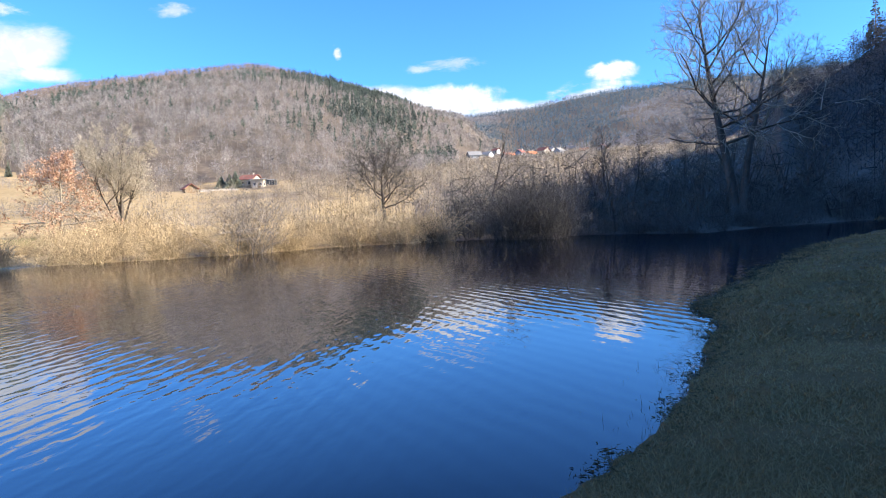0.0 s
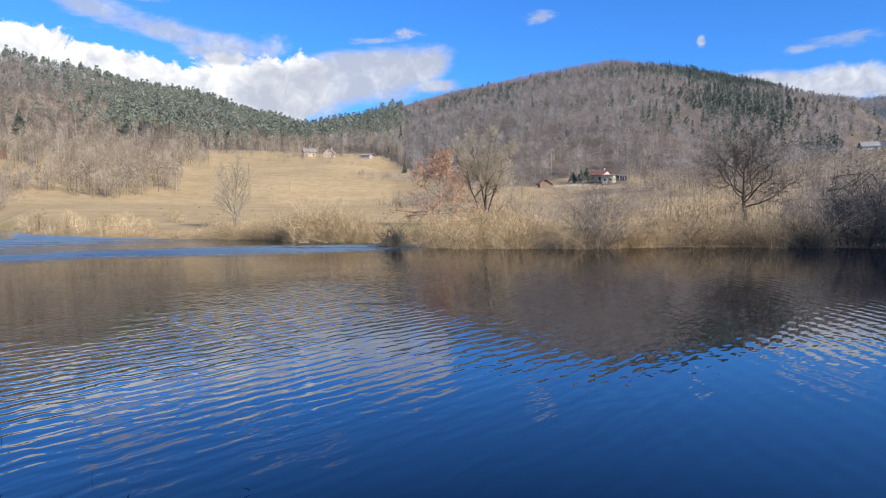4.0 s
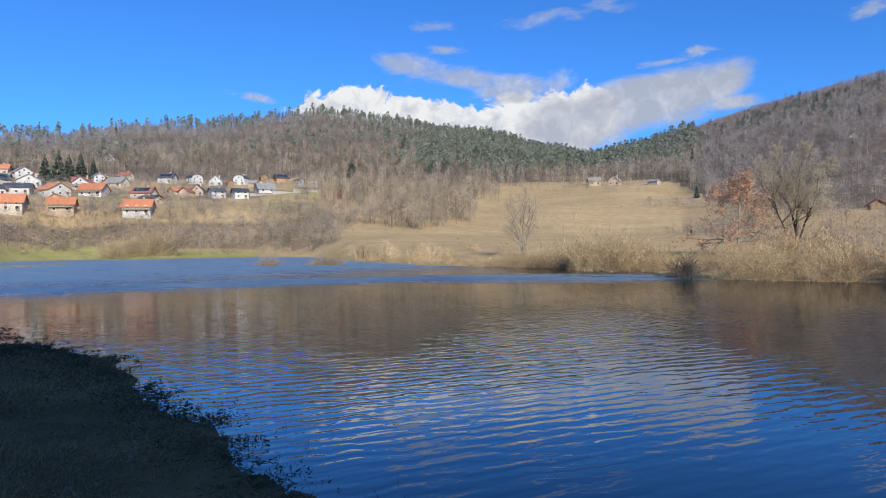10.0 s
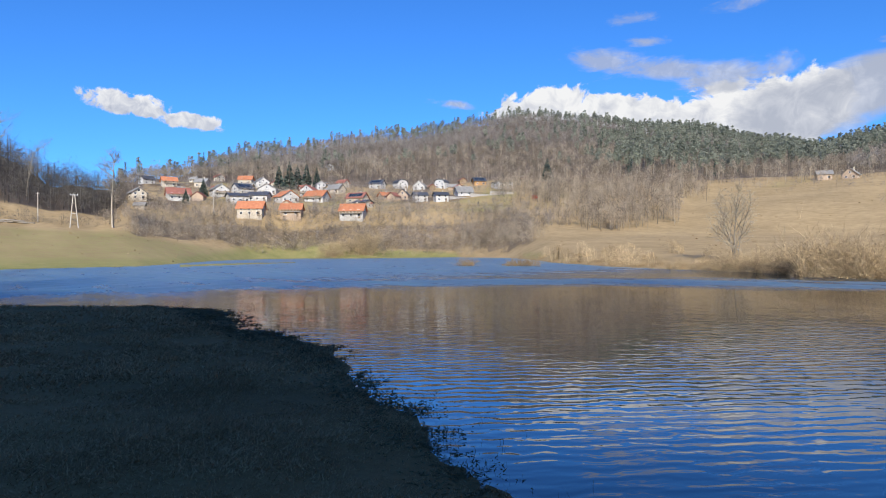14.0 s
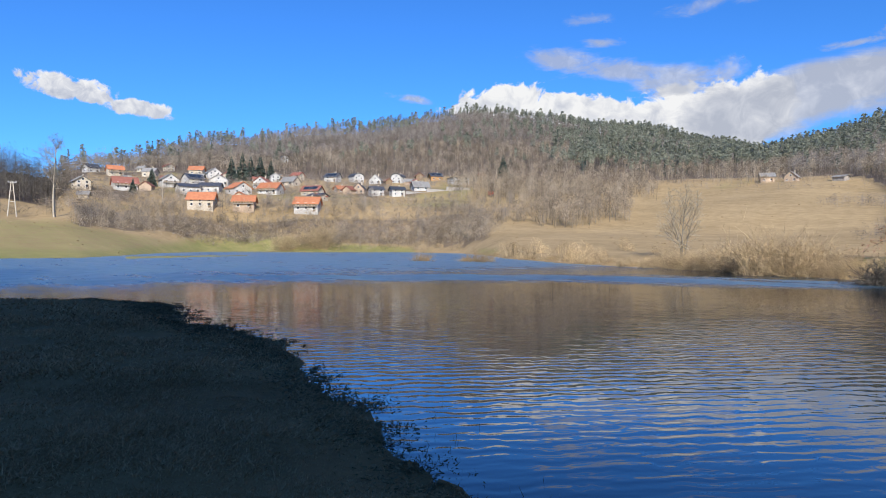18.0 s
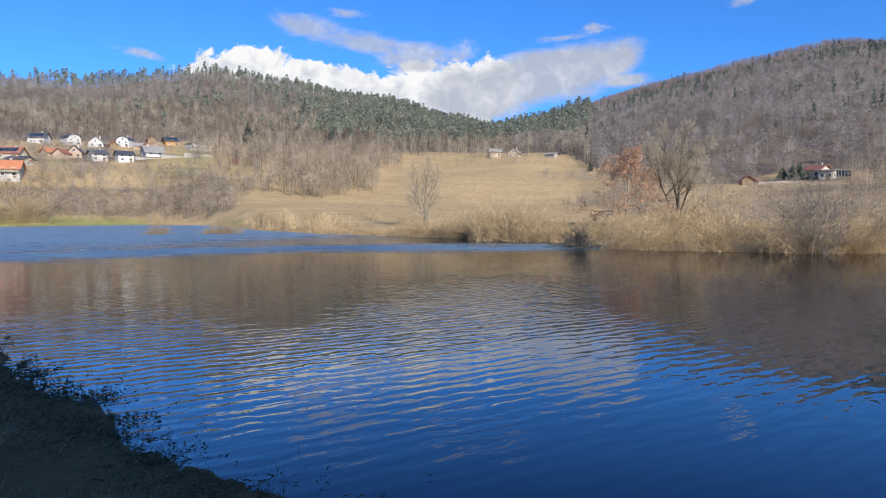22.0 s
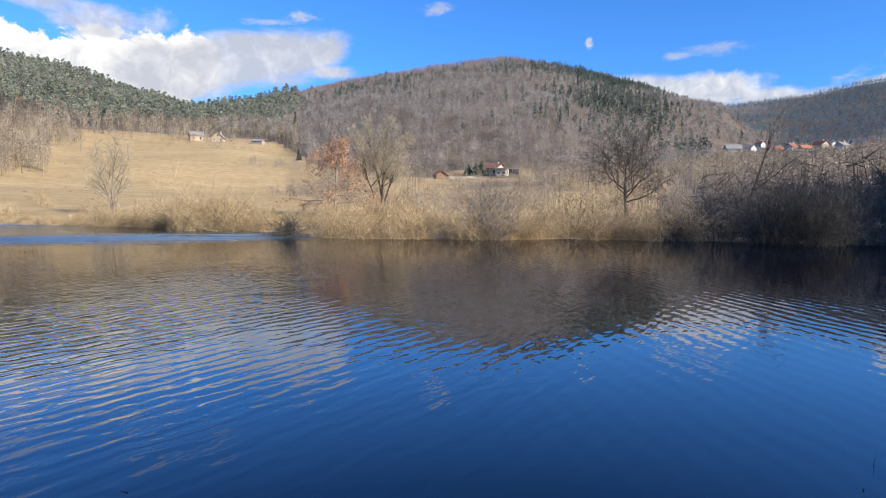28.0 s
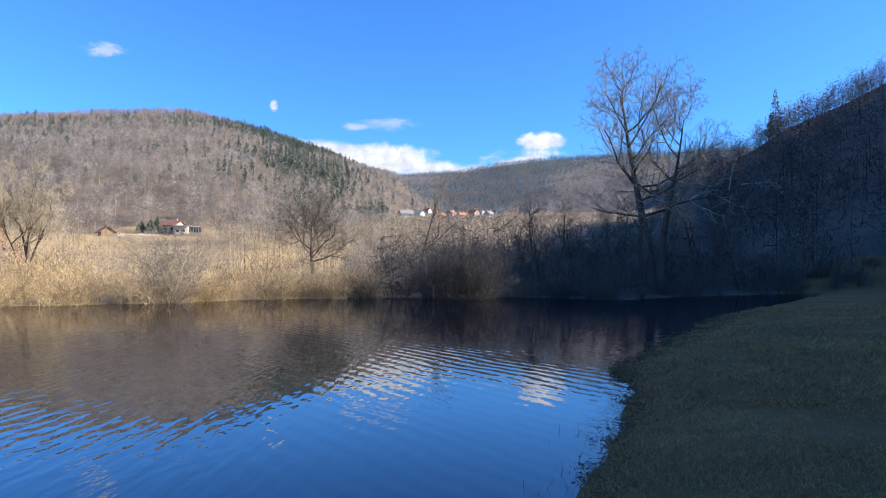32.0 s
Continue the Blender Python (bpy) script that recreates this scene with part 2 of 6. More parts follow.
# shade put into the tone for the thicket; dark bark on sunlit plants
twig_shade = foliage("dark_bark_and_shade_twigs", (0.06, 0.054, 0.048), (0.215, 0.195, 0.165), 0.02)
# a still darker copy: the hillside's shade is in its colour
twig_deep_shade = foliage("shade_darkened_twigs", (0.046, 0.043, 0.045), (0.14, 0.132, 0.128), 0.02)
twig_willow = foliage("willow_twigs", (0.19, 0.14, 0.08), (0.82, 0.64, 0.39), 0.05)
twig_belt = foliage("hedge_twigs", (0.135, 0.11, 0.08), (0.54, 0.45, 0.335), 0.03)
# dulled, with the dark tone lifted, to stand for haze on the pines
needles = foliage("conifer_needles", (0.155, 0.172, 0.135), (0.32, 0.335, 0.25), 0.012)
needles_dark = foliage("spruce_needles", (0.05, 0.07, 0.062), (0.15, 0.185, 0.145), 0.012)
# the blue of distant haze is painted into these needles
needles_hazed = foliage("hazed_conifer_needles", (0.085, 0.125, 0.15), (0.17, 0.225, 0.25), 0.004)
oak_leaves = foliage("dry_oak_leaves", (0.36, 0.20, 0.13), (0.62, 0.42, 0.29), 0.3)
grass_blades = foliage("grass_blades", (0.26, 0.155, 0.075), (0.55, 0.33, 0.165), 0.35, third=(0.68, 0.45, 0.24), through_light=0.1)
lawn_blades = foliage("green_grass_blades", (0.24, 0.15, 0.065), (0.50, 0.31, 0.135), 0.35, third=(0.62, 0.42, 0.20), through_light=0.1)
weed_blades = foliage("dead_weed_blades", (0.09, 0.07, 0.04), (0.24, 0.175, 0.09), 0.5)
reed_dry = foliage("dry_reed", (0.27, 0.19, 0.10), (0.48, 0.36, 0.21), 0.2)
bark = surface("bark", (0.06, 0.05, 0.04), (0.20, 0.17, 0.14), 1.5, 14, 0.9, 0.1, 0.6, 0.03, stretch=(1, 1, 0.25))
bark_light = surface("light_bark", (0.26, 0.225, 0.18), (0.55, 0.49, 0.40), 1.5, 14, 0.9, 0.1, 0.6, 0.03, stretch=(1, 1, 0.25))
bark_pale = surface("pale_bark", (0.16, 0.14, 0.11), (0.38, 0.34, 0.28), 1.5, 14, 0.9, 0.1, 0.6, 0.03, stretch=(1, 1, 0.25))

# ground: litter under the woods, dry meadow, green meadow, damp turf near the water
ground_mat, n, l, b = material("ground_cover", 0.95, 0.1)
wide, mid, fine = noise_node(n, l, 0.03, 5, 0.6), noise_node(n, l, 0.35, 5, 0.65), noise_node(n, l, 9.0, 4, 0.7)
swath = noise_node(n, l, 1.0, 4, 0.6, "Object", (0.012, 0.11, 0.02))      # mown swaths along the slope
grain = math_node(n, l, "ADD", math_node(n, l, "ADD", math_node(n, l, "MULTIPLY", wide.outputs[0], 0.25), math_node(n, l, "MULTIPLY", swath.outputs[0], 0.2)), math_node(n, l, "ADD", math_node(n, l, "MULTIPLY", mid.outputs[0], 0.35), math_node(n, l, "MULTIPLY", fine.outputs[0], 0.2)))
dry = ramp(n, l, grain, [(0.36, (0.26, 0.19, 0.095)), (0.5, (0.40, 0.29, 0.15)), (0.64, (0.53, 0.39, 0.21))])
green = ramp(n, l, grain, [(0.36, (0.17, 0.175, 0.06)), (0.5, (0.27, 0.255, 0.095)), (0.64, (0.40, 0.32, 0.14))])
# leaf litter, darkened further for the shaded gaps between crowns
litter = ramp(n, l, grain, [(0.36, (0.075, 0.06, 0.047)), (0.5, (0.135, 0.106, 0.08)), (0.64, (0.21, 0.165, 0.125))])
turf = ramp(n, l, grain, [(0.36, (0.13, 0.066, 0.026)), (0.5, (0.23, 0.12, 0.047)), (0.64, (0.34, 0.18, 0.075))])


def zone(name):
    a = n.new("ShaderNodeAttribute")
    a.attribute_name = name
    return math_node(n, l, "ADD", a.outputs["Fac"], math_node(n, l, "MULTIPLY", math_node(n, l, "SUBTRACT", mid.outputs[0], 0.5), 0.5))


def step(value, lo=0.4, hi=0.6):
    x = n.new("ShaderNodeMapRange")
    l.new(value, x.inputs[0])
    x.inputs[1].default_value, x.inputs[2].default_value = lo, hi
    return x.outputs[0]


col = mixed(n, l, step(zone("green")), dry, green)
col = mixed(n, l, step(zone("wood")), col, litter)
col = mixed(n, l, step(zone("turf")), col, turf)
l.new(col, b.inputs["Base Color"])
bumped(n, l, b, math_node(n, l, "ADD", mid.outputs[0], math_node(n, l, "MULTIPLY", fine.outputs[0], 0.3)), 0.7, 0.12)

# water: dark and still, with small wind ripples that come and go in patches
water_mat, n, l, b = material("lake_water", 0.6, 0.0)
b.inputs["Base Color"].default_value = (0.012, 0.026, 0.034, 1)
xyz = n.new("ShaderNodeTexCoord").outputs["Object"]


def waves(turn, length, distortion, dscale):
    mp = n.new("ShaderNodeMapping")
    mp.inputs["Rotation"].default_value = (0, 0, radians(turn))
    l.new(xyz, mp.inputs["Vector"])
    w = n.new("ShaderNodeTexWave")
    w.wave_type, w.bands_direction, w.wave_profile = "BANDS", "X", "SIN"
    w.inputs["Scale"].default_value = 0.314 / length
    w.inputs["Distortion"].default_value, w.inputs["Detail"].default_value = distortion, 2.0
    w.inputs["Detail Scale"].default_value = dscale
    l.new(mp.outputs[0], w.inputs["Vector"])
    return w.outputs["Fac"]


dist = n.new("ShaderNodeVectorMath")
dist.operation = "LENGTH"
l.new(xyz, dist.inputs[0])
sep = n.new("ShaderNodeSeparateXYZ")
l.new(xyz, sep.inputs[0])
# gusts ruffle a strip in mid-lake and the open water beyond
gust = math_node(n, l, "MULTIPLY", math_node(n, l, "SUBTRACT", noise_node(n, l, 0.10, 4, 0.6).outputs[0], 0.5), 15.0)
away = math_node(n, l, "ADD", dist.outputs["Value"], gust)
left = math_node(n, l, "ADD", math_node(n, l, "MULTIPLY", sep.outputs["X"], -1.0), math_node(n, l, "MULTIPLY", gust, 0.5))
strip = math_node(n, l, "MULTIPLY", math_node(n, l, "MULTIPLY", step(away, 33.0, 40.0), math_node(n, l, "SUBTRACT", 1.0, step(away, 42.0, 50.0))), step(left, 5.5, 12.0))
beyond_strip = math_node(n, l, "MAXIMUM", step(away, 52.0, 76.0), step(left, 20.0, 52.0))
lanes = step(noise_node(n, l, 1.0, 4, 0.7, "Object", (0.05, 0.45, 1)).outputs[0], 0.35, 0.62)      # cat's paws drawn out across the lake
windy = math_node(n, l, "MULTIPLY", math_node(n, l, "MAXIMUM", strip, beyond_strip), math_node(n, l, "ADD", 0.5, math_node(n, l, "MULTIPLY", lanes, 0.5)))
patches = step(noise_node(n, l, 0.22, 2, 0.5).outputs[0], 0.3, 0.6)
calm = math_node(n, l, "ADD", math_node(n, l, "MULTIPLY", patches, 0.8), 0.2)
east = step(math_node(n, l, "ADD", sep.outputs["X"], math_node(n, l, "MULTIPLY", noise_node(n, l, 0.3, 2).outputs[0], 3.0)), -3.0, 3.0)
west = math_node(n, l, "MULTIPLY", math_node(n, l, "SUBTRACT", 1.0, math_node(n, l, "MULTIPLY", east, 0.72)), math_node(n, l, "ADD", 0.42, math_node(n, l, "MULTIPLY", step(sep.outputs["X"], -11.0, -6.0), 0.58)))
w0 = math_node(n, l, "MULTIPLY", waves(22, 0.42, 4.0, 0.8), 0.0022)
w1 = math_node(n, l, "ADD", w0, math_node(n, l, "MULTIPLY", west, math_node(n, l, "MULTIPLY", waves(37, 0.27, 5.0, 1.5), 0.0045)))
w2 = math_node(n, l, "MULTIPLY", east, math_node(n, l, "MULTIPLY", waves(-10, 0.33, 4.0, 0.6), 0.0022))
w3 = math_node(n, l, "MULTIPLY", noise_node(n, l, 1.3, 2, 0.5).outputs[0], 0.004)
w4 = math_node(n, l, "MULTIPLY", noise_node(n, l, 4.5, 2, 0.5).outputs[0], 0.0010)
w5 = math_node(n, l, "MULTIPLY", waves(28, 0.125, 4.0, 1.6), 0.0007)
lee = math_node(n, l, "ADD", 0.45, math_node(n, l, "MULTIPLY", step(dist.outputs["Value"], 4.0, 8.5), 0.55))      # stiller under the bank
fade = math_node(n, l, "MULTIPLY", lee, math_node(n, l, "SUBTRACT", 1.0, math_node(n, l, "MULTIPLY", step(dist.outputs["Value"], 15.0, 34.0), 0.6)))
near_waves = math_node(n, l, "MULTIPLY", math_node(n, l, "MULTIPLY", calm, fade), math_node(n, l, "ADD", w1, math_node(n, l, "ADD", w2, math_node(n, l, "ADD", w3, math_node(n, l, "ADD", w4, w5)))))
l.new(mixed(n, l, windy, (0.005, 0.011, 0.022), (0.035, 0.15, 0.16)), b.inputs["Base Color"])      # blue-green painted in where ruffled, standing for reflected sky
ruffle = math_node(n, l, "MULTIPLY", noise_node(n, l, 1.1, 3, 0.6).outputs[0], 0.06)
bumped(n, l, b, math_node(n, l, "ADD", near_waves, math_node(n, l, "MULTIPLY", windy, ruffle)), 1.0, 1.0)
mirror, both, weight = n.new("ShaderNodeBsdfGlossy"), n.new("ShaderNodeMixShader"), n.new("ShaderNodeLayerWeight")
l.new(math_node(n, l, "ADD", math_node(n, l, "MULTIPLY", windy, 0.47), 0.02), mirror.inputs["Roughness"])
l.new(b.inputs["Normal"].links[0].from_socket, mirror.inputs["Normal"])
weight.inputs["Blend"].default_value = 0.5
gloss = ramp(n, l, weight.outputs["Facing"], [(0.0, (0.04,) * 3), (0.4, (0.085,) * 3), (0.58, (0.175,) * 3), (0.70, (0.37,) * 3), (0.79, (0.56,) * 3), (0.90, (0.60,) * 3), (1.0, (0.95,) * 3)])
l.new(math_node(n, l, "MULTIPLY", gloss, math_node(n, l, "SUBTRACT", 1.0, math_node(n, l, "MULTIPLY", windy, 0.35))), both.inputs[0])
l.new(b.outputs[0], both.inputs[1]), l.new(mirror.outputs[0], both.inputs[2]), l.new(both.outputs[0], n["Material Output"].inputs["Surface"])

# houses and small things
plaster_white = surface("white_plaster", (0.44, 0.43, 0.41), (0.60, 0.59, 0.56), 0.6, 9, 0.9, 0.2, 0.2, 0.004, vary=0.06)
plaster_cream = surface("cream_plaster", (0.46, 0.40, 0.31), (0.62, 0.55, 0.44), 0.6, 9, 0.9, 0.2, 0.2, 0.004, vary=0.08)
brick_wall = surface("bare_block_wall", (0.38, 0.28, 0.20), (0.55, 0.43, 0.32), 0.9, 12, 0.9, 0.2, 0.3, 0.006, vary=0.08)
roof_orange = surface("orange_tile_roof", (0.36, 0.125, 0.06), (0.54, 0.23, 0.115), 0.8, 8, 0.8, 0.3, 0.5, 0.02, vary=0.12)
roof_red = surface("dull_red_tile_roof", (0.20, 0.075, 0.055), (0.36, 0.15, 0.11), 0.8, 8, 0.8, 0.3, 0.5, 0.02, vary=0.12)
roof_dark = surface("anthracite_roof", (0.035, 0.04, 0.05), (0.09, 0.095, 0.11), 0.8, 8, 0.55, 0.4, 0.4, 0.02, vary=0.15)
roof_grey = surface("weathered_grey_roof", (0.17, 0.165, 0.155), (0.32, 0.31, 0.29), 0.8, 8, 0.8, 0.3, 0.4, 0.02, vary=0.15)
timber = surface("weathered_timber", (0.14, 0.10, 0.065), (0.33, 0.24, 0.15), 1.2, 12, 0.85, 0.2, 0.4, 0.01, stretch=(1, 1, 0.2), vary=0.15)
timber_warm = surface("honey_timber", (0.36, 0.19, 0.07), (0.52, 0.30, 0.12), 1.2, 12, 0.8, 0.2, 0.4, 0.01)
pole_wood = surface("grey_pole_wood", (0.36, 0.33, 0.28), (0.55, 0.51, 0.44), 1.0, 10, 0.85, 0.2, 0.3, 0.01)
stone = surface("pale_stone", (0.22, 0.20, 0.18), (0.44, 0.40, 0.36), 0.8, 6, 0.9, 0.2, 0.6, 0.03)
frame_white = surface("window_frame_paint", (0.70, 0.70, 0.68), (0.80, 0.80, 0.78), 3, 20, 0.5, 0.4, 0.1, 0.002)
concrete = surface("concrete", (0.30, 0.285, 0.26), (0.47, 0.44, 0.40), 0.7, 9, 0.9, 0.2, 0.4, 0.01)
red_paint = surface("red_paint", (0.42, 0.06, 0.03), (0.58, 0.11, 0.05), 2, 12, 0.5, 0.4, 0.2, 0.004)
metal_grey = surface("galvanised_metal", (0.35, 0.36, 0.37), (0.52, 0.53, 0.54), 2, 14, 0.45, 0.5, 0.2, 0.004)
glass, n, l, b = material("window_glass", 0.06, 0.6)
b.inputs["Base Color"].default_value = (0.03, 0.04, 0.055, 1)

# ---- mesh helpers ----
def linked(name, verts, faces, mats, parent=None, label="", smooth=False):
    """One mesh object out of arrays; parts go under parent."""
    me = bpy.data.meshes.new(name)
    verts, faces = np.asarray(verts, dtype=np.float32), np.asarray(faces, dtype=np.int32)
    k = faces.shape[1]
    me.vertices.add(len(verts))
    me.vertices.foreach_set("co", verts.ravel())
    me.loops.add(faces.size)
    me.loops.foreach_set("vertex_index", faces.ravel())
    me.polygons.add(len(faces))
    me.polygons.foreach_set("loop_start", np.arange(0, faces.size, k, dtype=np.int32))
    if smooth:
        me.polygons.foreach_set("use_smooth", np.ones(len(faces), dtype=bool))
    me.update(calc_edges=True)
    me.materials.append(mats)
    ob = new(name, me)
    ob.parent = parent
    if label:
        ob["label"] = label
    return ob


def knots(*pairs):
    """A smooth curve through (place, value) pairs."""
    xs, ys = np.array(pairs[0::2], float), np.array(pairs[1::2], float)
    o = np.argsort(xs)
    return lambda v: np.interp(v, xs[o], ys[o])


def drift(x, y, scale, seed=0.0, octaves=4):
    """Soft noise from sines, for arrays."""
    out, amp = np.zeros(np.broadcast(x, y).shape), 1.0
    for k in range(octaves):
        a = seed + 1.7 * k
        out = out + amp * np.sin(x * scale * 1.13 + 1.9 * np.sin(y * scale * 0.71 + a) + a) * np.cos(y * scale * 0.93 + 1.6 * np.sin(x * scale * 0.83 - a) - 2 * a)
        amp, scale = amp * 0.5, scale * 2.07
    return out


# ---- the valley ----
# the near bank: everything on this side of the line y = near_line(x)
near_line = knots(-200, -60, -90, -28, -60, -7, -43, -2, -28, 0.6, -24, 5.6, -21.5, 6.6, -16, 5.6, -12, 5.8, -8.5, 4.75, -6, 4.1, -4.8, 3.65, -4, 3.35, -2, 3.4,
                  0, 3.3, 2, 3.5, 3.8, 4.4, 5.3, 5.6, 7.3, 7.3, 8.4, 8.9, 10.7, 10.3, 14, 12.3, 23.5, 17.8, 33.6, 22, 44.6, 26.7, 80, 44, 200, 100)
# the far side, by the turn to the left in degrees: shore, a first terrace, foot of the woods, ridge
far_shore = knots(-180, 60, -90, 60, -64, 62, -50, 46, -44, 39, -35, 41, -25, 40, -11, 39, -5, 37, 3, 37, 9, 38, 11.2, 38.5, 12.2, 44, 14.8, 47, 15.6, 47, 20, 51, 26, 58, 32, 66, 38, 78, 43, 105, 47, 185,
                  52, 220, 61, 215, 66, 235, 70, 220, 73, 185, 76, 140, 79, 116, 92, 110, 110, 120, 180, 140)
# where the hedges below the village begin
belt_foot = knots(44, 180, 60, 218, 64, 238, 68, 238, 74, 218, 80, 200, 84, 205)
terrace_r = knots(-64, 70, -50, 85, -24, 120, -10, 120, 8, 130, 14, 190, 30, 210, 42, 230, 50, 270, 70, 272, 76, 260, 80, 190, 93, 170)
terrace_z = knots(-64, 3, -50, 1.6, -24, 1.8, -10, 2, 8, 2, 14, 5, 30, 7, 42, 10, 50, 18, 70, 17.5, 76, 12, 80, 6.5, 93, 7)
foot_r = knots(-180, 110, -64, 110, -52, 130, -50, 140, -46, 540, -24, 520, -18, 300, -10, 265, 4, 260, 11, 330, 16, 420, 40, 420, 48, 410, 74, 420, 78.5, 420, 80.5, 300, 82, 230, 93, 225)
foot_z = knots(-180, 22, -64, 16, -52, 10, -46, 46, -24, 45, -18, 19, -10, 17, 4, 17, 11, 27, 16, 42, 40, 44, 48, 44, 74, 46, 78.5, 45, 80.5, 22, 82, 11, 93, 13)
ridge_r = knots(-180, 210, -130, 200, -110, 200, -90, 220, -64, 240, -52, 250, -50, 250, -48, 600, -28, 900, -21, 980, -5, 1020, 12, 980, 19, 900, 24, 810, 45, 770, 66, 720, 76, 600, 79, 470, 84, 330, 93, 300, 130, 280, 180, 215)
# past -64 it is unseen: raised to shade the bank, notched for sunlight
ridge_z = knots(-180, 88, -150, 104, -135, 125, -128, 125, -124, 124, -119.8, 122, -118.6, 112, -117, 106, -115, 103, -113.4, 104, -112, 108, -110, 111, -100, 111, -90, 96, -64, 61, -60.4, 55, -57, 51, -54, 43.5, -52, 38.5, -50, 34, -48, 45, -28, 60, -25.5, 99, -23.6, 136, -21, 153, -16.6, 181,
                -12, 206, -8, 225, -5, 231, -2, 225, 2, 212, 7, 196, 12, 174, 17, 139, 19, 129, 22, 112, 26, 119, 30, 134, 35, 143, 39, 157, 46, 162, 51, 151, 56, 138, 61, 129, 66, 113, 70, 100, 76, 69, 79, 52, 82, 37, 85, 33, 89, 47, 93, 49, 120, 45, 150, 60, 180, 88)
back_z = knots(-180, 60, -75, 60, -62, 385, -53, 392, -45, 400, -38, 398, -35, 386, -30, 358, -24, 332, -18, 250, -8, 170, 15, 90, 30, 100, 80, 30, 120, 40, 180, 60)


def ground(x, y):
    """Height of the ground."""
    x, y = np.asarray(x, float), np.asarray(y, float)
    r = np.hypot(x, y) + 1e-6
    az = np.degrees(np.arctan2(-x, y))
    d = near_line(x) - y + np.clip(r / 12, 0.3, 1.5) * (0.17 * drift(x, y, 1.6, 2.0, 3) + 0.06 * drift(x, y, 7.0, 5.0, 2))
    near = np.where(d < 0, np.maximum(-0.7, 0.14 * d), 0.26 * (1 - np.exp(-np.maximum(d, 0) / 1.6)) + 0.02 * np.clip(d, 0, 60))
    near = near + np.where(d > 0, 0.05 * drift(x, y, 0.9, 3.0, 3) * np.clip(d, 0, 1), 0.02 * drift(x, y, 1.7, 1.0, 2))
    s, t1, f, g = far_shore(az), np.maximum(terrace_r(az), far_shore(az) + 12), foot_r(az), ridge_r(az)
    f = np.maximum(f, t1 + 20)
    k = np.clip((r - f) / (g - f), 0, 1)
    hill = foot_z(az) + (ridge_z(az) - foot_z(az)) * (1.06 * k - 0.06 * k ** 4) / 1.0
    k1 = np.clip((r - s) / (t1 - s), 0, 1)
    k2 = np.clip((r - t1) / (f - t1), 0, 1)
    low = 0.25 * np.clip((r - s) / 6, 0, 1) + np.maximum(terrace_z(az) - 0.25, 0.1) * k1 ** 1.3
    far = np.where(r < s, np.maximum(-0.8, 0.06 * (r - s)), np.where(r < t1, low, np.where(r < f, terrace_z(az) + (foot_z(az) - terrace_z(az)) * k2, hill)))
    k3 = np.clip((r - g) / (2300 - g), 0, 1)
    beyond = np.where(k3 > 0, (ridge_z(az) - 45 * np.clip(k3 * 6, 0, 1)) * (1 - k3) + back_z(az) * k3, 0)
    far = np.where(r > g, beyond, far)
    rough = np.clip((r - s - 25) / 200, 0, 1)
    far = far + rough * (1.2 * drift(x, y, 0.03, 0.0, 4) + np.clip((r - 500) / 400, 0, 1) * 4 * drift(x, y, 0.012, 2.0, 3))
    # a low spit of meadow reaches into the lake
    spit = np.where((az > 66) & (az < 76), 0.22 - 0.03 * np.abs(r - 114 + 2.2 * (az - 76)) - 0.02 * np.clip(71 - az, 0, 9), -1.0)
    return np.maximum(np.maximum(near, far), spit)


def polar(deg, r):
    """x, y of a place by its turn to the left and its distance."""
    return -r * math.sin(radians(deg)), r * math.cos(radians(deg))


az_all = np.radians(np.concatenate([np.arange(-180, -66, 3.0), np.arange(-66, 95, 0.45), np.arange(96, 180, 3.0)]))
r_all = np.concatenate([[0.0, 0.8, 1.6], 2.2 * 1.055 ** np.arange(0, 136), [3500, 4200]])
A, R = np.meshgrid(az_all, r_all)
GX, GY = -R * np.sin(A), R * np.cos(A)
GZ = ground(GX, GY)
na, nr = len(az_all), len(r_all)
i, j = np.meshgrid(np.arange(nr - 1), np.arange(na), indexing="ij")
quads = np.stack([i * na + j, i * na + (j + 1) % na, (i + 1) * na + (j + 1) % na, (i + 1) * na + j], -1).reshape(-1, 4)[:, ::-1]
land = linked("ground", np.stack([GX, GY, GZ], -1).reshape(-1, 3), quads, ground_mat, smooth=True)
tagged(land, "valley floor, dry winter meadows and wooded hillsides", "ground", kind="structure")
AZ = np.degrees(A)
forest_foot = knots(-180, 60, -64, 55, -52, 70, -46, 300, -24, 330, -18, 225, -11, 215, -8, 262, 0, 250, 2, 215, 8, 205, 11, 260, 14, 360, 16, 425, 30, 428, 45, 420, 60, 425, 74, 440, 78, 440, 81, 260, 93, 228)
wooded = np.clip((R - forest_foot(AZ)) / 14, 0, 1) * (R > 40)
greenish = 0.75 * np.clip((AZ - 48) / 6, 0, 1) * np.clip((6 + far_shore(AZ) - R) / 4, 0, 1) + 0.3 * np.clip((AZ - 55) / 8, 0, 1) * np.clip((330 - R) / 60, 0, 1) + 0.3 * np.exp(-((R - far_shore(AZ) - 10) / 14) ** 2) + 0.22 * (AZ > 10) * (AZ < 46) * (1 + drift(GX, GY * 0.3, 0.035, 6.0, 3))
greenish = np.maximum(greenish, np.clip((AZ - 44) / 3, 0, 1) * np.clip((R - 268) / 12, 0, 1) * (0.36 + 0.22 * drift(GX, GY, 0.03, 1.0, 3)))
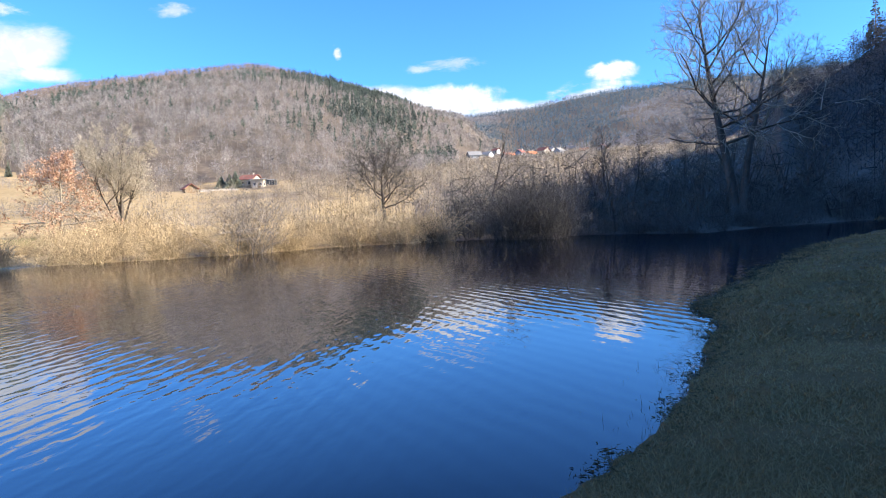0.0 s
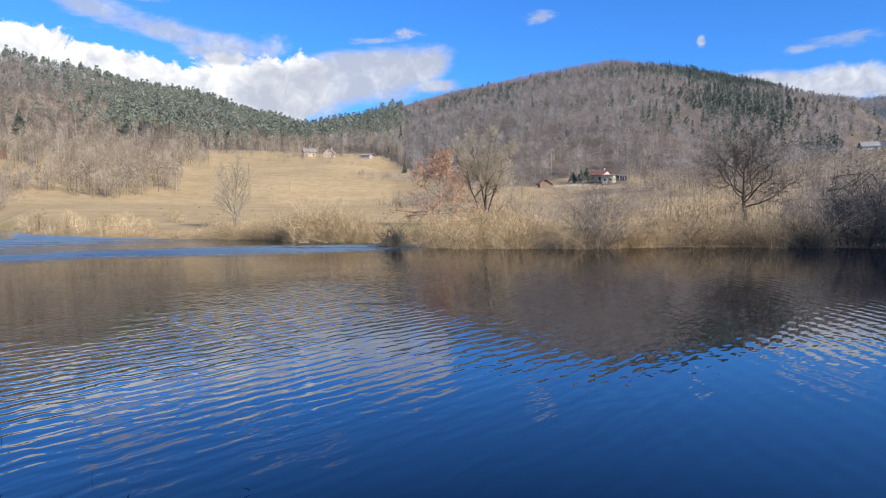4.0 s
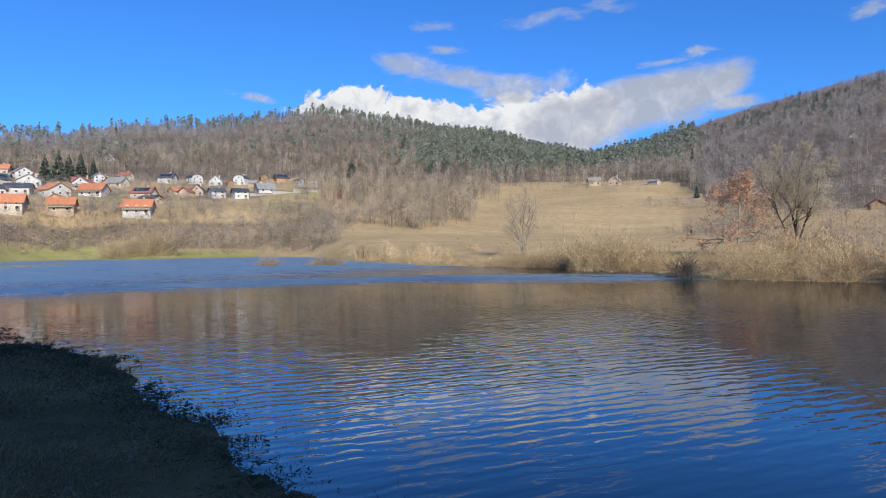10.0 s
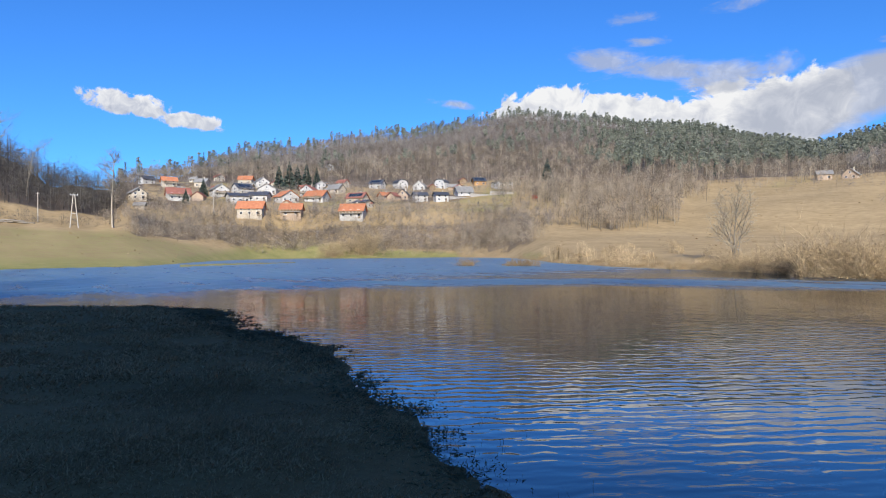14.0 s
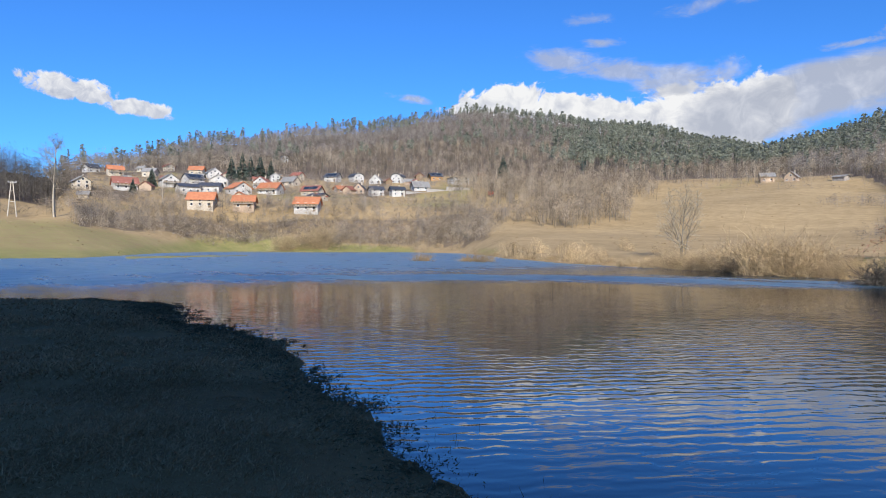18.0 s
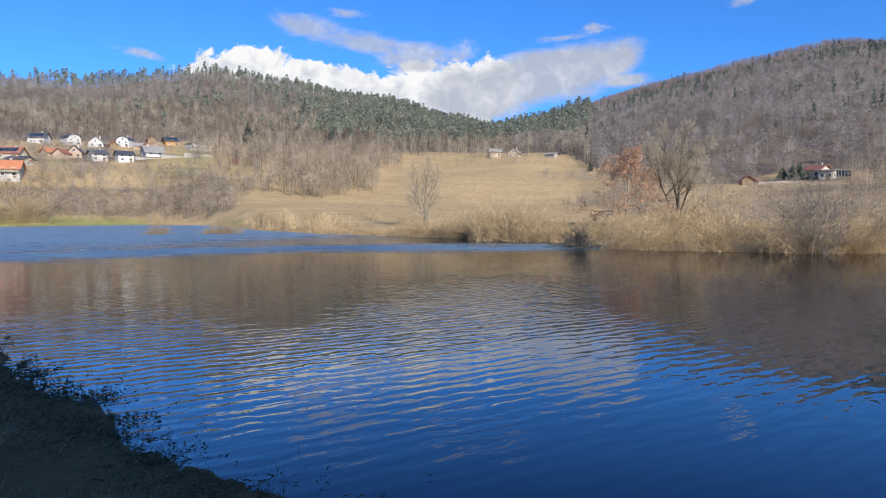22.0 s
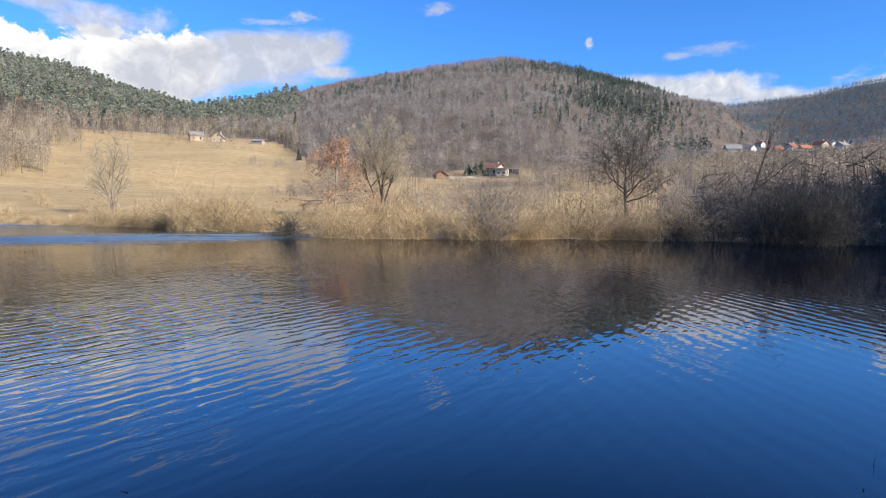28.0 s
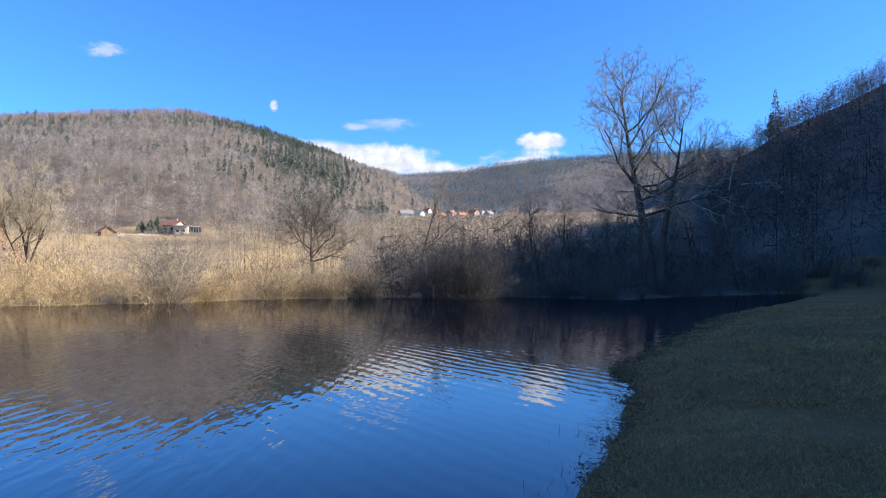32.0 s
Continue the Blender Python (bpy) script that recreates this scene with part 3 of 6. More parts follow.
wooded = np.maximum(wooded, 0.55 * np.clip((AZ - 43) / 2, 0, 1) * np.clip((81 - AZ) / 2, 0, 1) * np.clip((R - np.maximum(belt_foot(AZ), far_shore(AZ) + 7)) / 4, 0, 1) * np.clip((272 - R) / 10, 0, 1))
greenish = np.maximum(greenish, 0.62 * np.clip((AZ - 9) / 2.5, 0, 1) * np.clip((18 - AZ) / 3, 0, 1) * np.clip((R - 48) / 6, 0, 1) * np.clip((92 - R) / 14, 0, 1))
wooded = np.maximum(wooded, np.clip((5 - AZ) / 4, 0, 1) * np.clip((R - 58) / 10, 0, 1) * (0.28 + 0.3 * drift(GX, GY, 0.05, 2.0, 3)))
greenish = np.maximum(greenish, 0.5 * np.clip((AZ - 66) / 6, 0, 1) * np.clip((235 - R) / 30, 0, 1))
turfy = (near_line(GX) - GY > -3) & (R < 75)
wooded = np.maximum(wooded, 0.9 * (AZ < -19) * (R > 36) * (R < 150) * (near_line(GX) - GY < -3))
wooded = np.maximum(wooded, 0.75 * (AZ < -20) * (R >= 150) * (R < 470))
wooded = np.maximum(wooded, (0.42 + 0.25 * drift(GX, GY, 0.05, 5.0, 3)) * np.clip((AZ - 45) / 2, 0, 1) * np.clip((80 - AZ) / 2, 0, 1) * np.clip((R - 285) / 15, 0, 1))
for name, values in (("wood", wooded), ("green", greenish), ("turf", turfy * 1.0)):
    attr = land.data.attributes.new(name, "FLOAT", "POINT")
    attr.data.foreach_set("value", np.asarray(values, np.float32).ravel())

# the lake: one level sheet over the flooded floor; where the wind reaches it, the sheet stands in short waves
def chop(x, y):
    """Height of the wind waves."""
    r, left = np.hypot(x, y), -x + 7 * drift(x, y, 0.08, 3.0, 3)
    r = r + 3 * drift(x, y, 0.06, 1.0, 2)
    strip = np.exp(-((r - 40.5) / 3.5) ** 4) * np.clip((left - 9) / 4, 0, 1)
    reach = np.maximum(np.maximum(np.clip((left - 24) / 20, 0, 1), np.clip((r - 52) / 16, 0, 1)), strip)
    out = 0 * x
    for k, (turn, length, high) in enumerate(((15, 3.1, 0.010), (48, 2.3, 0.009), (-20, 1.9, 0.008), (75, 2.7, 0.009), (100, 2.1, 0.007))):
        a, f = radians(turn), 6.283 / length
        out = out + high * np.sin(f * (x * math.cos(a) + y * math.sin(a)) + 1.5 * drift(x, y, 0.12, float(k), 2))
    return reach * out


W0, W1, N0, N1 = 26.0, 232.0, 10.0, 95.0         # the stretch with waves: distance and turn
V, F = [], []


def sheet(rs, degs, height):
    a, r = np.meshgrid(np.radians(degs), rs)
    x, y = -r * np.sin(a), r * np.cos(a)
    i, j = np.meshgrid(np.arange(len(rs) - 1), np.arange(len(degs) - 1), indexing="ij")
    c, k = len(degs), sum(len(v) for v in V)
    V.append(np.stack([x, y, height(x, y)], -1).reshape(-1, 3))
    F.append(np.stack([i * c + j + k, (i + 1) * c + j + k, (i + 1) * c + j + 1 + k, i * c + j + 1 + k], -1).reshape(-1, 4)[:, ::-1])


sheet([0.01, W0], np.arange(-180, 181, 2.5), lambda x, y: 0 * x)
sheet([W0, W1], np.concatenate([np.arange(N1, 180, 2.5), np.arange(180, 360 + N0 + 1, 2.5)]), lambda x, y: 0 * x)
sheet([W1, 420.0], np.arange(-180, 181, 2.5), lambda x, y: 0 * x)
fade = lambda x, y: np.clip((np.hypot(x, y) - W0) / 6, 0, 1) * np.clip((W1 - np.hypot(x, y)) / 6, 0, 1) * np.clip((np.degrees(np.arctan2(-x, y)) - N0) / 3, 0, 1) * np.clip((N1 - np.degrees(np.arctan2(-x, y))) / 2, 0, 1)
sheet(np.linspace(W0, W1, 290), np.linspace(N0, N1, 300), lambda x, y: fade(x, y) * chop(x, y))
tagged(linked("water", np.concatenate(V), np.concatenate(F), water_mat, smooth=True), "flooded lake with small wind ripples mirroring sky and hills", "water", kind="structure")

# ---- woods ----
rng = np.random.default_rng(7)


def prisms(p0, p1, r0, r1):
    """Three-sided tapered sticks from p0 to p1 (arrays of points and radii)."""
    p0, p1, r0, r1 = (np.asarray(v, float) for v in (p0, p1, r0, r1))
    d = p1 - p0
    d = d / (np.linalg.norm(d, axis=1, keepdims=True) + 1e-9)
    ref = np.where(np.abs(d[:, 2:3]) > 0.9, [[1.0, 0, 0]], [[0, 0, 1.0]])
    u = np.cross(d, ref)
    u /= np.linalg.norm(u, axis=1, keepdims=True)
    v = np.cross(d, u)
    ring = [(math.cos(a), math.sin(a)) for a in (0, 2.0944, 4.18879)]
    lo = np.stack([p0 + r0[:, None] * (c * u + s * v) for c, s in ring], 1)
    hi = np.stack([p1 + r1[:, None] * (c * u + s * v) for c, s in ring], 1)
    V = np.concatenate([lo, hi], 1).reshape(-1, 3)
    t = np.array([[0, 1, 4], [0, 4, 3], [1, 2, 5], [1, 5, 4], [2, 0, 3], [2, 3, 5]])
    T = (np.arange(len(p0))[:, None, None] * 6 + t[None]).reshape(-1, 3)
    return V, T


def merged(*pieces):
    V, T, k = [], [], 0
    for v, t in pieces:
        V.append(v), T.append(t + k)
        k += len(v)
    return np.concatenate(V), np.concatenate(T)


def slivers(p0, p1, w):
    """Flat tapering twigs."""
    d = p1 - p0
    side = np.cross(d, rng.normal(size=d.shape))
    side = side / (np.linalg.norm(side, axis=1, keepdims=True) + 1e-9) * np.asarray(w)[:, None]
    V = np.stack([p0 - side, p0 + side, p1], 1).reshape(-1, 3)
    return V, np.arange(len(V)).reshape(-1, 3)


def far_bare(h, count=40, spread=0.27, width=0.10, low=0.30, stem=0.009):
    """A leafless tree of the far woods, h metres high: a rounded broom of twigs on a stem."""
    bend = rng.normal(0, 0.02 * h, 2)
    trunk = prisms([[0, 0, -1]], [[bend[0], bend[1], h * 0.8]], [h * stem], [h * 0.003])
    d = rng.normal(size=(count, 3))
    d /= np.linalg.norm(d, axis=1, keepdims=True)
    far = (0.25 + 0.75 * rng.random(count)) ** 0.6
    mid, half = h * (low + 0.97) / 2, h * (0.97 - low) / 2
    wide = h * spread * (1 - 0.25 * d[:, 2])
    p1 = np.stack([d[:, 0] * wide * far, d[:, 1] * wide * far, mid + d[:, 2] * half * far], -1)
    aim = np.stack([d[:, 0] * 0.7, d[:, 1] * 0.7, 0.35 + 0 * far], -1) + rng.normal(0, 0.45, (count, 3))
    p0 = p1 - aim * (h * (0.09 + 0.12 * rng.random(count)))[:, None]
    return merged(trunk, slivers(p0, p1, width * (0.5 + rng.random(count)) * h / 16))


def far_conifer(h, pine, n=84):
    """A pine with a bare stem and a ragged flat crown, or a spruce green to the ground: sprays of needles in whorls."""
    trunk = prisms([[0, 0, -1]], [[0, 0, h * 0.95]], [h * 0.011], [h * 0.003])
    k = rng.random(n)
    lift = rng.random(n)
    z = h * ((0.56 + 0.42 * k) if pine else (0.08 + 0.92 * k))
    a = rng.random(n) * 6.283
    lobes = 1 + (0.35 * np.sin(3 * a + rng.random() * 6) if pine else 0.15 * np.sin(2 * a))
    reach = h * ((0.15 * np.sin(np.clip(k, 0.10, 1) * 2.5 + 0.45)) if pine else (0.19 * (1.02 - k) ** 0.9)) * (0.35 + 0.7 * lift) * lobes
    c = np.stack([reach * np.cos(a), reach * np.sin(a), z - (0 if pine else 0.25) * reach], -1)
    out = np.stack([np.cos(a), np.sin(a), (0.35 if pine else -0.25) + 0 * a], -1)
    d = (out * 0.7 + rng.normal(size=(n, 3)) * np.array([0.5, 0.5, 0.35])) * (0.045 * h)
    return trunk, slivers(c - d, c + d, np.full(n, 0.035 * h))


def tangle(h, count=150, wide=0.5, width=0.014):
    """A dense low shrub of short crooked twigs."""
    k, a = rng.random(count), rng.random(count) * 6.283
    reach = h * wide * np.sqrt(rng.random(count)) * np.sin(0.5 + 2.3 * k)
    c = np.stack([reach * np.cos(a), reach * np.sin(a), h * 0.92 * k], -1)
    d = np.stack([np.cos(a), np.sin(a), 1.1 + 0 * a], -1) * 0.4 + rng.normal(size=(count, 3)) * 0.6
    d = d * (h * (0.07 + 0.13 * rng.random(count)))[:, None]
    stems = 7
    b = rng.random(stems) * 6.283
    top = np.stack([h * wide * 0.6 * np.cos(b), h * wide * 0.6 * np.sin(b), h * (0.45 + 0.35 * rng.random(stems))], -1)
    root = np.stack([0.1 * h * np.cos(b), 0.1 * h * np.sin(b), 0 * b - 0.3], -1)
    return merged(prisms(root, top, np.full(stems, 0.03), np.full(stems, 0.012)), slivers(c - d, c + d, width * (0.6 + rng.random(count))))


def far_fir(h, n=10):
    """A spruce seen from very far: a few broad sprays round a spire."""
    k, a = (np.arange(n) + 0.5) / n, rng.random(n) * 6.283
    reach = h * 0.17 * (1.05 - k)
    c = np.stack([0.4 * reach * np.cos(a), 0.4 * reach * np.sin(a), h * k], -1)
    d = np.stack([reach * np.cos(a), reach * np.sin(a), -0.25 * reach], -1)
    return slivers(c + d, c - d * 0.8 + np.array([0, 0, 0.10 * h]), 0.05 * h * (1.1 - k) + 0.25)


def scattered(templates, x, y, size, sink=0.0):
    """Copies of the templates on the ground at x, y, joined into one mesh."""
    z = ground(x, y) - sink
    which = rng.integers(0, len(templates), len(x))
    own = rng.normal(0, 0.27, len(x))
    V, T, tones, base = [], [], [], 0
    for k, (v, t) in enumerate(templates):
        m = which == k
        c = int(m.sum())
        if not c:
            continue
        a = rng.random(c) * 6.283
        s = size[m] if hasattr(size, "__len__") else np.full(c, size)
        ca, sa = np.cos(a) * s, np.sin(a) * s
        X = ca[:, None] * v[:, 0] - sa[:, None] * v[:, 1] + x[m][:, None]
        Y = sa[:, None] * v[:, 0] + ca[:, None] * v[:, 1] + y[m][:, None]
        Z = s[:, None] * v[:, 2] + z[m][:, None]
        V.append(np.stack([X, Y, Z], -1).reshape(-1, 3))
        T.append((np.arange(c)[:, None, None] * len(v) + t[None] + base).reshape(-1, 3))
        tones.append(np.repeat(own[m], len(v)))
        base += c * len(v)
    return np.concatenate(V), np.concatenate(T), np.concatenate(tones)


def strewn(a0, a1, r0, r1, density):
    """Random places between two turns and two distances."""
    area = radians(a1 - a0) * (r1 ** 2 - r0 ** 2) / 2
    c = int(area * density)
    a = np.radians(rng.uniform(a0, a1, c))
    r = np.sqrt(rng.uniform(r0 ** 2, r1 ** 2, c))
    return -r * np.sin(a), r * np.cos(a), np.degrees(a), r


def stuff(name, mesh, m, label, category):
    ob = linked(name, *mesh[:2], m)
    if len(mesh) > 2:
        ob.data.attributes.new("plant", "FLOAT", "POINT").data.foreach_set("value", mesh[2].astype(np.float32))      # each plant's own tone
    return tagged(ob, label, category, kind="stuff")


bare_kinds = [far_bare(h, 84, 0.33, 0.115, 0.30, 0.007) for h in (13, 15, 16, 14, 12)]
high_kinds = [far_bare(h, 46, 0.36, 0.20, 0.32, 0.006) for h in (11, 13, 14, 12)]
pines = [far_conifer(h, True, 60) for h in (17, 19, 21, 18)]
spruces = [far_conifer(h, False, 60) for h in (15, 18, 20)]


def conifers(name, x, y, size, kinds, label, mat=None):
    state = rng.bit_generator.state
    stuff(name + "_trunks", scattered([k[0] for k in kinds], x, y, size), bark_pale, "bare stems of " + label, "woods")
    rng.bit_generator.state = state          # the crowns stand on the same stems
    return stuff(name, scattered([k[1] for k in kinds], x, y, size), mat or needles, label, "woods")


# east hill, almost all leafless: grey woods, a reddish young stand along the crest, conifers in patches on its right shoulder
x, y, a, r = strewn(-38, 20, 205, 1060, 0.034)
ok = (r > forest_foot(a) + 4) & (r < ridge_r(a) + 25) & ((a > -23) | (r > 565))
x, y, a, r = x[ok], y[ok], a[ok], r[ok]
up = (r - forest_foot(a)) / (ridge_r(a) - forest_foot(a))
dark_patch = 0.9 * drift(x, y, 0.009, 5.0, 3) + 2.0 * np.exp(-((a + 15) / 5.5) ** 2) * np.clip((up - 0.22) / 0.15, 0, 1) + 1.0 * np.exp(-((a - 17) / 4) ** 2)
is_con = (dark_patch + 0.55 * rng.normal(size=len(x)) - 1.5 * (r < 330) - 1.4 * np.clip((up - 0.86) / 0.1, 0, 1) * (a > -9)) > 1.2
size = 0.50 + 0.34 * rng.random(len(x))
young = ~is_con & (up > 0.66 + 0.06 * drift(x, y, 0.02, 2.0, 2) + 0.25 * np.clip((-8 - a) / 6, 0, 1))
low, high = ~is_con & ~young & (r < 460), ~is_con & ~young & (r >= 460)
stuff("far_woods", scattered(bare_kinds, x[low], y[low], size[low]), twig_haze_grey, "leafless grey-brown woods on the lower hillside", "woods")
stuff("far_woods", scattered(high_kinds, x[high], y[high], size[high]), twig_haze_grey, "leafless grey woods covering the high hill", "woods")
stuff("crest_woods", scattered([far_bare(h, 46, 0.34, 0.2, 0.04, 0.006) for h in (11, 12, 13)], x[young], y[young], size[young] * 0.95), twig_red, "young reddish-brown beech wood along the hill's crest", "woods")
conifers("far_conifers", x[is_con], y[is_con], size[is_con] * 1.05, [far_conifer(h, False, 60) for h in (13, 15, 17)] + [far_conifer(h, True, 64) for h in (12, 13)], "dark green conifers scattered among leafless woods", needles_dark)

# west hill: pines in the middle, leafless woods over the village, conifers on the skyline
x, y, a, r = strewn(13, 81, 290, 830, 0.042)
ok = (r > forest_foot(a) + 4) & (r < ridge_r(a) + 25)
x, y, a, r = x[ok], y[ok], a[ok], r[ok]
up = (r - forest_foot(a)) / (ridge_r(a) - forest_foot(a))
green_bias = 1.15 * np.exp(-((a - 28) / 14) ** 2) + 0.75 * np.clip(up - 0.72, 0, 0.28) / 0.28 - 0.8 * np.clip((0.14 - up) / 0.1, 0, 1) - 0.5 * np.exp(-((a - 43) / 5) ** 2 - ((up - 0.25) / 0.2) ** 2)
is_con = (green_bias + 0.5 * drift(x, y, 0.02, 1.0, 3) + 0.45 * rng.normal(size=len(x))) > 0.95
size = 0.55 + 0.36 * rng.random(len(x))
edge = ~is_con & (up < 0.30 + 0.1 * drift(x, y, 0.02, 3.0, 2))
upper = ~is_con & ~edge
stuff("hill_woods", scattered(bare_kinds[:3] + high_kinds, x[upper], y[upper], size[upper]), twig_grey, "leafless grey-brown woods above the village", "woods")
stuff("hill_foot_woods", scattered([far_bare(h, 72, 0.25, 0.09, 0.34, 0.011) for h in (12, 14, 15)], x[edge], y[edge], size[edge]), twig_belt, "pale-stemmed leafless trees along the foot of the hill", "woods")
dark = is_con & ((rng.random(len(x)) < 0.12) | ((up > 0.93) & (rng.random(len(x)) < 0.6)))
is_con &= ~dark
conifers("hill_pines", x[is_con], y[is_con], size[is_con], pines, "dull green pine wood on the lower hill")
conifers("hill_spruces", x[dark], y[dark], size[dark] * (0.55 + 0.45 * rng.random(dark.sum())), spruces, "dark spruces among the pines and along the skyline", needles_dark)

# left hill
x, y, a, r = strewn(78.5, 97, 225, 350, 0.11)
ok = (r > forest_foot(a) + 6)
stuff("edge_woods", scattered([far_bare(h, 62, 0.3, 0.065, 0.10, 0.007) for h in (13, 15, 16)], x[ok], y[ok], 0.55 + 0.4 * rng.random(ok.sum())), twig_shade, "dark leafless wood on the slope behind the meadow", "woods")

# trees come down the slope round the farm to the brush on the shore
slope_kinds = [far_bare(h, 60, 0.34, 0.07, 0.10, 0.008) for h in (8, 9.5, 11)]
x, y, a, r = strewn(-26, 10.5, 60, 240, 0.085)
clearing = np.exp(-(((a + 2.0) / 5.5) ** 2 + ((r - 200) / 44) ** 4))
ok = (clearing + 0.12 * drift(x, y, 0.06, 4.0, 2) < 0.35) & (r < forest_foot(a) + 25) & (r > far_shore(a) + 18) & ~((a < -11) & (a > -21) & (r < 100))
size = (0.42 + 0.4 * rng.random(len(x))) * np.where(a > -9, np.clip(r / 210, 0.42, 1), 0.9)
stuff("slope_woods", scattered(slope_kinds, x[ok], y[ok], size[ok]), twig_belt, "leafless trees and tall scrub on the slope round the farm", "woods")

# far hill closing the valley
x, y, a, r = strewn(-60, -20, 900, 2330, 0.012)
ok = r > ridge_r(a) + 60
x, y, a = x[ok], y[ok], a[ok]
con = (drift(x, y, 0.005, 3.0, 3) + 0.25 * rng.normal(size=len(x)) - 1.6 * np.clip((-36 - a) / 5, 0, 1) * np.clip((1900 - np.hypot(x, y)) / 300, 0, 1)) > -0.5
stuff("distant_conifers", scattered([far_fir(h) for h in (13, 16, 19, 15)], x[con], y[con], 0.55 + 0.35 * rng.random(con.sum())), needles_hazed, "distant conifer woods, blue-green with painted haze", "woods")
stuff("distant_woods", scattered(high_kinds, x[~con], y[~con], 0.7 + 0.5 * rng.random((~con).sum())), twig_hazed, "distant leafless woods closing the valley, greyed with painted haze", "woods")

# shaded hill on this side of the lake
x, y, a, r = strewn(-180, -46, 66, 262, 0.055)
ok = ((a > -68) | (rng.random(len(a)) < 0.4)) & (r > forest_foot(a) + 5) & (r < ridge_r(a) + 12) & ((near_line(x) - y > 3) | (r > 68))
# trees past -72, out of view, are enlarged to shade the near bank
stuff("shaded_woods", scattered([far_bare(h, 80, 0.42, 0.10, 0.12, 0.006) for h in (11, 12, 14)], x[ok], y[ok], (0.5 + 0.35 * rng.random(ok.sum())) * np.where(a[ok] < -72, 1.45, 1.0)), twig_deep_shade, "dense leafless wood on the shaded hillside", "woods")

# ---- trees and bushes along the lake ----
def unit(v):
    k = math.sqrt(v[0] * v[0] + v[1] * v[1] + v[2] * v[2]) + 1e-9
    return (v[0] / k, v[1] / k, v[2] / k)


def grow(seed, height, thick, levels=4, first=0.22, spread=0.9, rise=0.12, twisty=0.22, many=1.0, lean=(0, 0), crown=None, level_out=0.0, nodes=(6, 5, 4, 3, 2), thin=0.009):
    """Branches of a leafless tree: stout ones and twigs, as rows of start, end and radii.
    crown: half width and foot of the egg-shaped outline that the branches keep to."""
    g = random.Random(seed)
    stout, twigs = [], []

    def shoot(p, d, length, rad, level):
        count = nodes[level]
        for k in range(count):
            f = twisty * ((0.25 if nodes[0] > 7 else 0.45) if level == 0 else 1.0)
            d = unit((d[0] + g.gauss(0, f), d[1] + g.gauss(0, f), d[2] + g.gauss(0, f) + (rise if level == 0 else rise - level_out * d[2])))
            s = length / count
            q = (p[0] + d[0] * s, p[1] + d[1] * s, p[2] + d[2] * s)
            r1 = rad * (1 - 0.75 / count)
            (stout if level < 2 else twigs).append((p, q, rad, r1))
            if level < levels:
                start = first * count if level == 0 else 0.5
                if k + 0.5 >= start:
                    for _ in range(2 if g.random() < 0.62 * many else 1):
                        a = g.uniform(0, 6.283)
                        bend = spread * g.uniform(0.6, 1.25)
                        ref = (math.cos(a), math.sin(a), g.uniform(-0.25, 0.35))
                        c = unit((d[0] * (1 - 0.45 * bend) + ref[0] * bend, d[1] * (1 - 0.45 * bend) + ref[1] * bend, d[2] * (1 - 0.45 * bend) + ref[2] * bend))
                        share = (0.52, 0.56, 0.56, 0.6, 0.5)[level] * g.uniform(0.7, 1.2)
                        if crown:
                            mid, half = (height + crown[1]) / 2, (height - crown[1]) / 2
                            for _ in range(6):
                                e = [q[j] + c[j] * length * share * 0.8 for j in range(3)]
                                if (e[0] ** 2 + e[1] ** 2) / crown[0] ** 2 + ((e[2] - mid) / half) ** 2 < 1:
                                    break
                                share *= 0.75
                        shoot(q, c, length * share * (1.1 - 0.35 * (k + 1) / count), max(r1 * 0.6, thin), level + 1)
            p, rad = q, r1

    shoot((0, 0, -0.3), unit((lean[0], lean[1], 1)), height * 0.82, thick, 0)
    return stout, twigs


